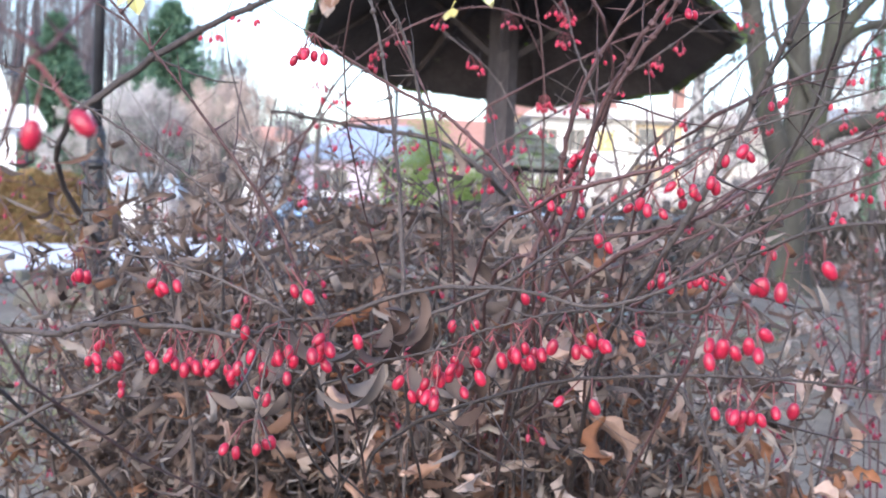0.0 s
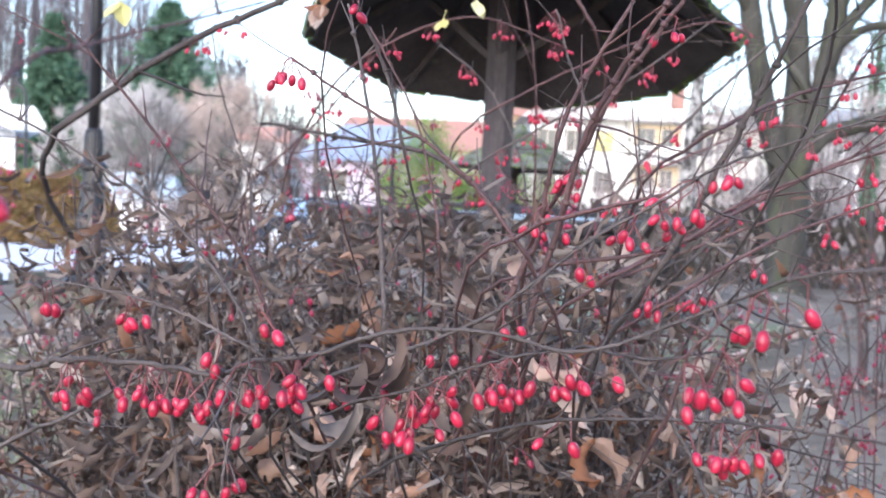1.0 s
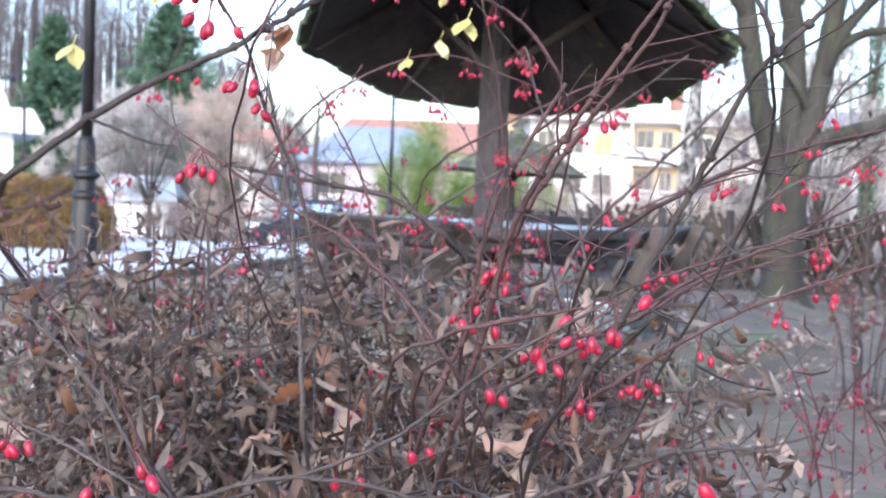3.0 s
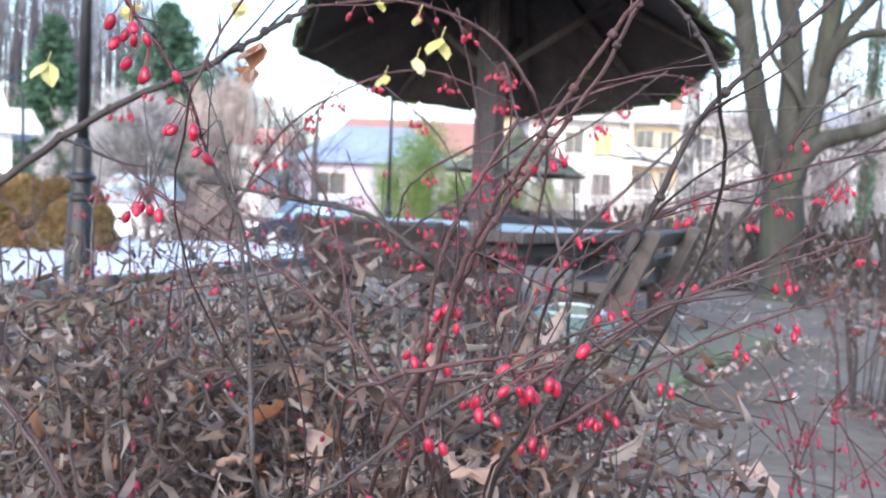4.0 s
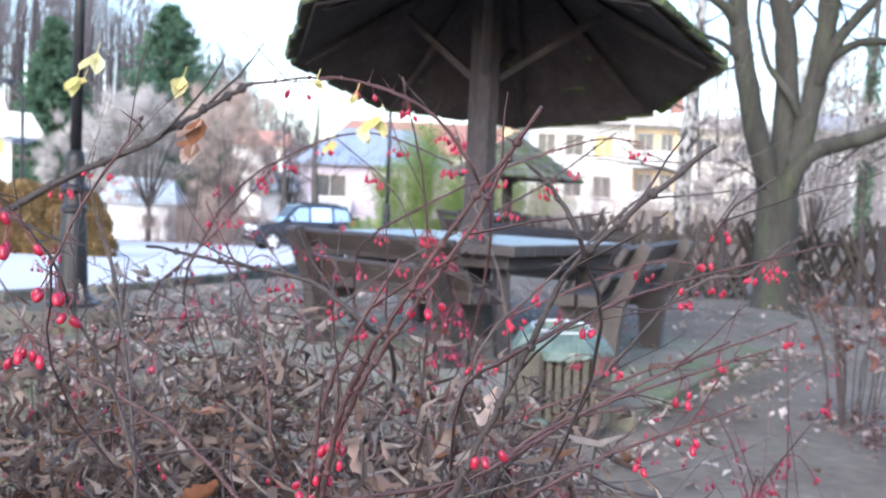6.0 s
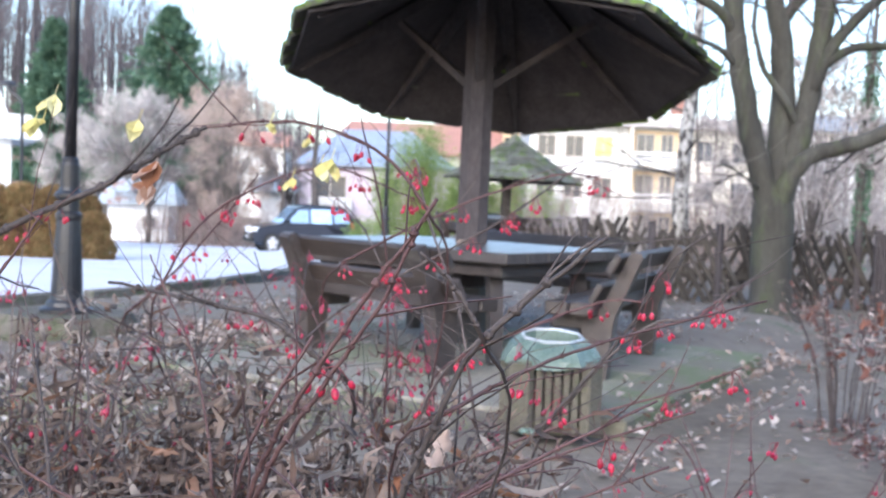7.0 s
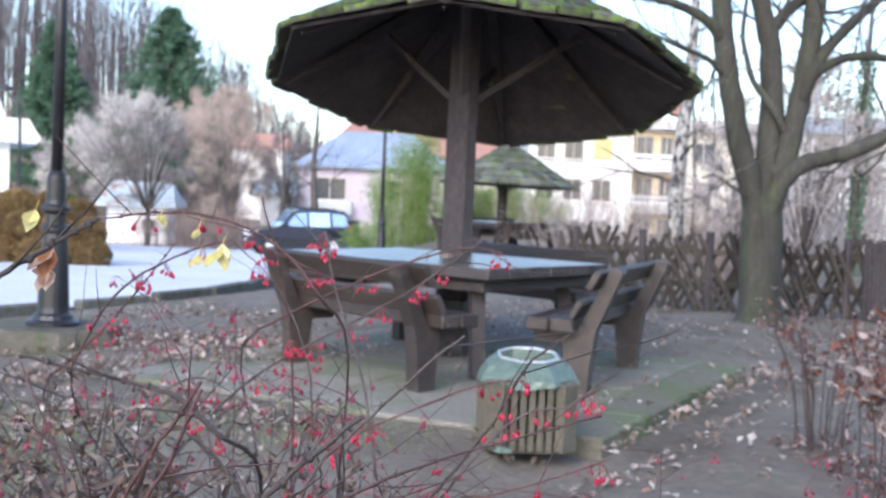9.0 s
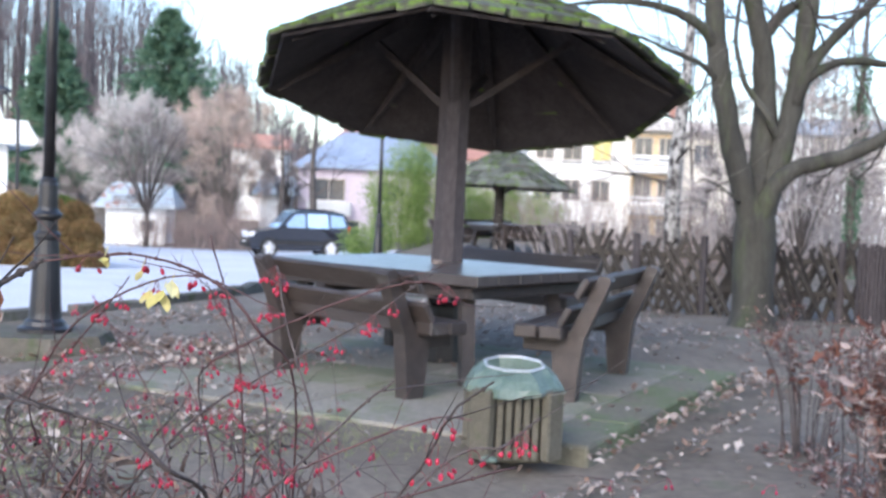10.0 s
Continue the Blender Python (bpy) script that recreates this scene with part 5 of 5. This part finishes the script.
def stem(points, radius, red, clusters):
    """One bare cane with buds, thorns and berries; its lower end runs down to the root of the bush."""
    near = points[0][1] < 1.0
    line = smooth_line(points, 7)
    if line[0].z < line[-1].z:
        line.reverse()
    low = line[-1]
    goes = (line[-1] - line[-3]).normalized()
    rng = random.Random(round(points[0][0] * 1000) + round(points[1][2] * 1000))
    root = Vector((low.x * 0.85 + rng.uniform(-0.10, 0.08), max(1.3, low.y + 0.3) + rng.uniform(0, 0.25), -0.02))
    tail = smooth_line([low, low + goes * 0.05 + Vector((0, 0.12, -0.05)), low * 0.55 + root * 0.45 + Vector((0, 0.15, 0.12)), root], 4)[1:]
    r = radius * (0.52 if points[0][1] < 0.64 else 0.95)
    n = len(line)
    wob = [p + Vector((rng.gauss(0, r * 0.22), rng.gauss(0, r * 0.22), rng.gauss(0, r * 0.22))) for p in line]
    b = Build()
    b.tube(wob + tail, [r * (0.55 + 0.5 * i / n) for i in range(n)] + [r * 0.8] * len(tail), 6)
    for i in range(2, n, 3):
        if rng.random() < 0.75:
            b.tube([wob[i] - Vector((0, 0, r)), wob[i], wob[i] + Vector((0, 0, r * 1.4))], [r * 0.7, r * 1.5, r * 0.5], 5)
        for q in range(rng.choice((0, 1, 1, 2))):
            thorn(b, wob[i], rng, 0.014 if near else 0.018)
    for i in range(3, n - 2, 5):
        if rng.random() < 0.5:
            d = (wob[i - 1] - wob[i]).normalized()
            b2 = rnd_unit(rng, 0.2)
            grow(b, wob[i], d + b2 * 0.9, rng.uniform(0.03, 0.09) * (1 if near else 2), r * 0.5, 0, rng, 0.5, 0.02, 4)
    poses, stalks = [], Build()
    start = Vector(points[0])
    flip = (line[0] - start).length > 1e-4
    for f, count in clusters:
        f = 1 - f if flip else f
        at = wob[min(n - 1, max(0, round(f * (n - 1))))]
        poses += hang(stalks, at, count + (2 if points[0][1] > 1.2 else 0))
    ob = part("cane", b, REDTWIG if red else TWIGBARK, bush, smooth=True)
    ob.matrix_parent_inverse = BASE_INV
    if poses:
        tagged(part("stalk", stalks, STALK, ob), kind="stuff")
    for m in poses:
        o = part("berry", brng.choice(BERRY_MESHES), BERRY, ob)
        o.matrix_parent_inverse = BASE_INV @ Matrix()
        o.matrix_basis = m
        o.matrix_parent_inverse = Matrix()


stem([(-0.071, 0.560, 0.958), (-0.043, 0.540, 0.964), (-0.004, 0.520, 0.979), (0.033, 0.500, 0.982), (0.068, 0.480, 0.979), (0.111, 0.460, 0.999), (0.136, 0.440, 1.013), (0.158, 0.420, 1.018)], 0.0020, 0, [(0.02, 3), (0.07, 4), (0.12, 4), (0.16, 2), (0.80, 3), (0.86, 1)])
stem([(-0.248, 0.660, 0.938), (-0.199, 0.640, 0.938), (-0.173, 0.620, 0.946), (-0.128, 0.600, 0.949), (-0.092, 0.580, 0.948), (-0.071, 0.560, 0.957)], 0.0020, 0, [(0.43, 6), (0.50, 3), (0.60, 6), (0.66, 3), (0.72, 5), (0.86, 4)])
stem([(-0.007, 0.620, 0.903), (0.025, 0.588, 0.921), (0.060, 0.556, 0.937), (0.105, 0.524, 0.946), (0.144, 0.492, 0.951), (0.178, 0.460, 0.952)], 0.0020, 0, [(0.45, 2), (0.64, 1), (0.71, 4), (0.77, 4)])
stem([(-0.179, 0.620, 0.985), (-0.140, 0.600, 0.982), (-0.106, 0.580, 0.976), (-0.071, 0.560, 0.964)], 0.0016, 0, [(0.00, 3), (0.36, 3), (0.50, 1), (0.84, 2)])
stem([(-0.146, 0.520, 1.100), (-0.116, 0.525, 1.066), (-0.086, 0.530, 1.027), (-0.071, 0.535, 1.005), (-0.056, 0.540, 0.971)], 0.0018, 1, [(0.90, 2)])
stem([(-0.077, 0.720, 1.109), (-0.033, 0.715, 1.081), (0.001, 0.710, 1.064), (0.031, 0.705, 1.039), (0.061, 0.700, 1.002)], 0.0015, 1, [(0.00, 1), (0.00, 2), (0.00, 3)])
stem([(-0.051, 0.780, 1.149), (-0.035, 0.767, 1.085), (-0.025, 0.753, 1.022), (-0.019, 0.740, 0.957)], 0.0017, 0, [])
stem([(0.093, 0.440, 0.964), (0.098, 0.437, 0.984), (0.105, 0.433, 0.994), (0.112, 0.430, 1.003)], 0.0015, 1, [(0.30, 3)])
stem([(0.073, 0.520, 0.976), (0.090, 0.480, 0.977), (0.111, 0.440, 0.986)], 0.0015, 0, [(0.33, 1), (0.85, 1), (1.00, 4)])
stem([(-0.038, 0.620, 0.944), (0.024, 0.614, 0.970), (0.051, 0.609, 0.989), (0.083, 0.603, 1.016), (0.119, 0.597, 1.039), (0.139, 0.592, 1.053), (0.169, 0.586, 1.065), (0.220, 0.580, 1.083)], 0.0020, 0, [(0.00, 3), (0.04, 3), (0.12, 2), (0.24, 2), (0.40, 2), (0.50, 3), (0.55, 4), (0.66, 5), (0.75, 1)])
stem([(0.066, 0.660, 1.023), (0.099, 0.640, 1.033), (0.121, 0.620, 1.040)], 0.0014, 1, [])
stem([(0.055, 0.780, 0.968), (0.073, 0.775, 1.012), (0.076, 0.770, 1.044), (0.087, 0.765, 1.090), (0.122, 0.760, 1.156)], 0.0022, 1, [(0.41, 4), (0.47, 2)])
stem([(-0.236, 0.620, 1.081), (-0.179, 0.612, 1.056), (-0.140, 0.604, 1.034), (-0.110, 0.596, 1.013), (-0.083, 0.588, 0.982), (-0.071, 0.580, 0.960)], 0.0020, 0, [])
stem([(-0.306, 0.840, 0.835), (-0.261, 0.820, 0.862), (-0.218, 0.800, 0.884), (-0.170, 0.780, 0.915)], 0.0018, 0, [(0.83, 2)])
stem([(-0.068, 0.550, 0.960), (-0.073, 0.547, 0.947), (-0.076, 0.543, 0.927), (-0.078, 0.540, 0.909)], 0.0015, 0, [(0.14, 3), (0.50, 2), (0.85, 5)])
stem([(0.128, 0.850, 0.938), (0.167, 0.833, 0.895), (0.188, 0.817, 0.857), (0.202, 0.800, 0.815)], 0.0022, 0, [])
stem([(-0.024, 0.570, 0.940), (0.005, 0.560, 0.949), (0.020, 0.550, 0.958), (0.047, 0.540, 0.968), (0.070, 0.530, 0.973)], 0.0015, 0, [(0.10, 3), (0.20, 6), (0.27, 3), (0.48, 4), (0.58, 2), (0.64, 4), (0.72, 4), (0.85, 3), (0.95, 3)])
stem([(0.362, 0.950, 1.095), (0.259, 0.917, 1.047), (0.191, 0.883, 1.011), (0.126, 0.850, 0.981)], 0.0020, 1, [])
stem([(-0.072, 0.609, 1.208), (-0.064, 0.621, 1.190), (-0.051, 0.632, 1.171), (-0.041, 0.644, 1.153), (-0.034, 0.656, 1.127), (-0.021, 0.667, 1.099), (-0.010, 0.679, 1.059)], 0.0018, 0, [(0.13, 4), (0.16, 2), (0.27, 4), (0.52, 4), (0.60, 2)])
stem([(0.001, 0.639, 1.226), (-0.003, 0.636, 1.218), (-0.025, 0.632, 1.182), (-0.038, 0.629, 1.153)], 0.0015, 1, [])
stem([(-0.411, 1.359, 1.081), (-0.288, 1.359, 1.173), (-0.171, 1.359, 1.232), (-0.101, 1.359, 1.276), (-0.060, 1.359, 1.300)], 0.0045, 0, [(0.31, 3), (0.40, 2)])
stem([(-0.060, 1.359, 1.300), (0.022, 1.371, 1.311), (0.088, 1.384, 1.299), (0.139, 1.396, 1.272), (0.178, 1.409, 1.223)], 0.0022, 1, [(0.14, 2), (0.37, 3), (0.58, 3)])
stem([(0.192, 0.659, 1.240), (0.151, 0.683, 1.177), (0.117, 0.707, 1.121), (0.095, 0.731, 1.076), (0.082, 0.755, 1.015), (0.067, 0.779, 0.949)], 0.0022, 1, [])
stem([(0.185, 0.699, 1.229), (0.163, 0.714, 1.180), (0.136, 0.729, 1.137), (0.107, 0.744, 1.091), (0.090, 0.759, 1.054)], 0.0020, 1, [(0.45, 4), (0.96, 4), (1.00, 3)])
stem([(0.278, 0.659, 1.225), (0.240, 0.676, 1.188), (0.211, 0.692, 1.154), (0.193, 0.709, 1.109), (0.176, 0.726, 1.068), (0.158, 0.742, 1.024), (0.141, 0.759, 0.987)], 0.0024, 0, [(0.69, 3), (1.00, 4)])
stem([(0.215, 0.669, 1.176), (0.201, 0.664, 1.198), (0.185, 0.659, 1.213)], 0.0015, 0, [])
stem([(0.455, 1.009, 1.168), (0.334, 0.976, 1.137), (0.262, 0.942, 1.114), (0.202, 0.909, 1.085)], 0.0018, 1, [(0.66, 3)])
stem([(0.382, 0.909, 1.095), (0.294, 0.896, 1.066), (0.227, 0.884, 1.038), (0.171, 0.871, 1.003), (0.088, 0.859, 0.988)], 0.0018, 1, [(0.18, 4)])
stem([(0.364, 0.909, 1.054), (0.276, 0.892, 1.023), (0.228, 0.876, 1.001), (0.164, 0.859, 0.963)], 0.0018, 1, [(0.12, 3), (0.27, 3), (0.67, 3), (0.86, 5), (0.91, 2)])
stem([(-0.057, 1.109, 1.177), (-0.040, 1.096, 1.149), (-0.013, 1.084, 1.098), (0.005, 1.071, 1.033), (0.012, 1.059, 0.988)], 0.0014, 1, [])
stem([(-0.220, 1.586, 1.111), (-0.090, 1.553, 1.092), (-0.008, 1.520, 1.080), (0.058, 1.486, 1.040)], 0.0040, 0, [(0.47, 3), (0.87, 3), (1.00, 3)])
stem([(0.158, 1.686, 1.284), (0.175, 1.661, 1.217), (0.196, 1.636, 1.159), (0.224, 1.611, 1.087), (0.246, 1.586, 0.973)], 0.0022, 0, [(0.00, 5), (0.02, 5), (0.08, 3), (0.87, 4)])
stem([(0.343, 1.336, 1.030), (0.379, 1.324, 1.079), (0.421, 1.311, 1.115), (0.463, 1.299, 1.125), (0.497, 1.286, 1.160)], 0.0020, 0, [(0.40, 3), (0.54, 2), (0.84, 4), (0.90, 3)])
stem([(0.063, 1.736, 1.139), (0.162, 1.711, 1.195), (0.258, 1.686, 1.241), (0.351, 1.661, 1.271), (0.398, 1.636, 1.268)], 0.0020, 1, [(0.00, 3), (0.40, 3), (1.00, 4)])
stem([(-0.090, 1.786, 0.906), (0.037, 1.761, 1.051), (0.177, 1.736, 1.144), (0.281, 1.711, 1.208), (0.374, 1.686, 1.282)], 0.0022, 0, [(0.28, 3), (0.34, 3), (0.43, 4), (0.54, 4), (0.63, 4), (0.75, 2), (0.78, 4), (0.87, 3)])
stem([(-0.262, 1.836, 1.042), (-0.176, 1.803, 1.119), (-0.110, 1.770, 1.193), (-0.058, 1.736, 1.256)], 0.0020, 1, [(0.31, 3), (0.48, 3), (0.73, 3)])
stem([(-0.013, 1.886, 1.265), (0.074, 1.853, 1.192), (0.126, 1.820, 1.087), (0.143, 1.786, 0.975)], 0.0020, 0, [(0.20, 4), (0.25, 3), (0.97, 4)])
stem([(0.239, 1.486, 1.055), (0.322, 1.470, 1.097), (0.389, 1.453, 1.124), (0.430, 1.436, 1.126)], 0.0016, 1, [(0.64, 2)])
stem([(0.152, 1.286, 0.937), (0.195, 1.261, 1.049), (0.238, 1.236, 1.100), (0.305, 1.211, 1.172), (0.344, 1.186, 1.208)], 0.0022, 0, [(0.23, 3), (0.44, 3), (0.54, 2)])
stem([(0.243, 1.186, 0.967), (0.314, 1.173, 1.049), (0.372, 1.161, 1.127), (0.403, 1.148, 1.187), (0.440, 1.136, 1.220)], 0.0020, 0, [(0.26, 3), (0.50, 2), (0.61, 3), (0.73, 3)])
stem([(0.185, 1.336, 0.938), (0.279, 1.311, 0.984), (0.363, 1.286, 1.023), (0.439, 1.261, 1.054), (0.495, 1.236, 1.083)], 0.0018, 1, [(0.70, 3), (0.96, 3)])
stem([(0.131, 1.636, 0.859), (0.133, 1.602, 1.059), (0.122, 1.569, 1.205), (0.092, 1.536, 1.329)], 0.0020, 1, [(0.51, 3), (0.54, 3), (0.54, 3)])
stem([(-0.199, 1.736, 1.074), (-0.134, 1.711, 1.181), (-0.032, 1.686, 1.247), (0.054, 1.661, 1.266), (0.154, 1.636, 1.233)], 0.0020, 1, [(0.18, 4), (0.36, 4), (0.43, 4), (0.58, 4), (0.81, 4), (0.99, 3), (1.00, 4)])


# two berries close to the lens
stem([(-0.040, 0.36, 1.088), (-0.072, 0.30, 1.068), (-0.074, 0.27, 1.062), (-0.078, 0.245, 1.048), (-0.081, 0.24, 1.044)], 0.0012, 1, [(0.97, 2)])


def ribbons(centre, count, seed):
    """A bunch of withered leaves caught where two canes cross."""
    rng = random.Random(seed)
    for i in range(count):
        b = Build()
        p = Vector(centre) + Vector((rng.gauss(0, 0.011), rng.gauss(0, 0.008), rng.gauss(0, 0.012)))
        n, size, wide = 9, rng.uniform(0.03, 0.05), rng.uniform(0.006, 0.011)
        d = Vector((rng.gauss(0, 0.5), rng.gauss(0, 0.4), -1)).normalized()
        side = rnd_unit(rng)
        side = (side - d * side.dot(d)).normalized()
        curl, twist = rng.choice((-1, 1)) * rng.uniform(0.15, 0.5), rng.uniform(-0.25, 0.25)
        v = []
        for k in range(n + 1):
            t = k / n
            nrm = d.cross(side).normalized()
            w = wide * (0.15 + math.sin(math.pi * min(1, t * 1.05)) ** 0.7) * 0.55
            v += [p - side * w + nrm * w * 0.6, p, p + side * w + nrm * w * 0.6]
            d = (d + nrm * curl).normalized()
            side = (side + nrm * twist)
            side = (side - d * side.dot(d)).normalized()
            p = p + d * size / n
        b.add(v, [f for k in range(n) for f in ((k * 3, k * 3 + 1, k * 3 + 4, k * 3 + 3), (k * 3 + 1, k * 3 + 2, k * 3 + 5, k * 3 + 4))])
        o = part("withered_leaf", b, CURLED, bush, "withered grey-brown curled leaf", smooth=True)
        o.matrix_parent_inverse = BASE_INV


ribbons((-0.022, 0.566, 0.940), 9, 5)
ribbons((-0.105, 0.75, 0.90), 5, 6)
ribbons((0.03, 0.80, 0.90), 6, 7)


# the rest of the bush: arching canes with scattered berries
def filler(count, seed, xr, yr, hr, berries, red=0.45):
    rng = random.Random(seed)
    mass = Build()
    for i in range(count):
        x, y = rng.uniform(*xr), rng.uniform(*yr)
        h = rng.uniform(*hr)
        bend = Vector((rng.gauss(0, 0.22), rng.gauss(0.05, 0.12), 0))
        p = [Vector((x, y, -0.02)), Vector((x, y, h * 0.45)) + bend * 0.2, Vector((x, y, h * 0.85)) + bend * 0.65, Vector((x, y, h)) + bend * 1.2]
        if rng.random() < 0.5:
            p.append(p[-1] + bend * 0.6 + Vector((0, 0, -0.08)))
        line = smooth_line(p, 6)
        n = len(line)
        b = Build()
        r = rng.uniform(0.0011, 0.002)
        b.tube(line, [r * (1.5 - 1.1 * k / n) for k in range(n)], 5)
        spots = []
        for k in range(n // 3, n, 2):
            thorn(b, line[k], rng, 0.016)
            if rng.random() < 0.45:
                d = rnd_unit(rng, 0.3)
                q = [line[k], line[k] + d * rng.uniform(0.05, 0.1), line[k] + d * rng.uniform(0.12, 0.22) + Vector((0, 0, -0.01))]
                b.tube(q, [r * 0.7, r * 0.5, r * 0.3], 4)
                spots += q[1:]
            spots.append(line[k])
        o = part("cane", b, REDTWIG if rng.random() < red else TWIGBARK, bush)
        o.matrix_parent_inverse = BASE_INV
        for q in spots:
            if rng.random() < berries:
                hold = Build()
                for m in hang(hold, q, rng.choice((1, 2, 2, 3, 4))):
                    me = rng.choice(BERRY_MESHES)
                    mass.add([m @ v.co for v in me.vertices], [tuple(f.vertices) for f in me.polygons])
                mass.add(hold.v, hold.f)
    o = tagged(part("berries", mass, BERRIES, bush, "bright red berries"), kind="stuff")
    o.matrix_parent_inverse = BASE_INV


filler(16, 1, (-0.55, 0.15), (1.35, 1.9), (0.78, 1.08), 0.45)
filler(24, 2, (0.37, 0.80), (1.3, 1.9), (0.70, 0.98), 0.75, 0.9)
filler(9, 3, (-0.9, -0.35), (1.3, 2.2), (0.8, 1.1), 0.25)
filler(26, 6, (-0.65, 0.30), (1.7, 2.3), (0.80, 1.12), 0.8, 0.6)
filler(10, 4, (-0.1, 0.5), (1.2, 1.7), (0.75, 1.02), 0.3)


# the last yellow and brown leaves on the barberry
def hung_leaf(x, y, z, size, material, seed):
    rng = random.Random(seed)
    b = Build()
    at = Vector((x, y, z))
    for k in range(2):
        leaf_quads(b, at, Vector((rng.uniform(-0.6, 0.6), rng.uniform(-0.3, 0.3), -0.8)), Vector((1, rng.uniform(-0.5, 0.5), rng.uniform(-0.3, 0.3))), size * rng.uniform(0.8, 1.1), size * rng.uniform(0.55, 0.8), rng.uniform(0.3, 1.2), rng)
    b.tube([at, at + Vector((0.004, 0, 0.012))], 0.0006, 3)
    o = part("last_leaf", b, material, bush)
    o.matrix_parent_inverse = BASE_INV


hung_leaf(0.008, 1.359, 1.307, 0.016, YELLOW, 0)
hung_leaf(0.050, 1.359, 1.294, 0.014, YELLOW, 1)
hung_leaf(0.075, 1.359, 1.272, 0.025, YELLOW, 2)
hung_leaf(-0.130, 1.409, 1.238, 0.029, OAK, 3)
hung_leaf(-0.267, 1.459, 1.306, 0.032, YELLOW, 4)
hung_leaf(-0.370, 1.459, 1.238, 0.029, YELLOW, 5)
hung_leaf(-0.139, 1.386, 1.306, 0.029, YELLOW, 7)
hung_leaf(-0.247, 1.436, 1.333, 0.036, YELLOW, 8)
hung_leaf(-0.268, 1.436, 1.306, 0.029, YELLOW, 9)
hung_leaf(0.046, 1.536, 1.269, 0.025, YELLOW, 10)
hung_leaf(-0.141, 1.436, 1.241, 0.032, OAK, 11)
hung_leaf(0.006, 1.586, 1.251, 0.025, YELLOW, 14)
hung_leaf(-0.118, 1.386, 1.262, 0.036, OAK, 16)
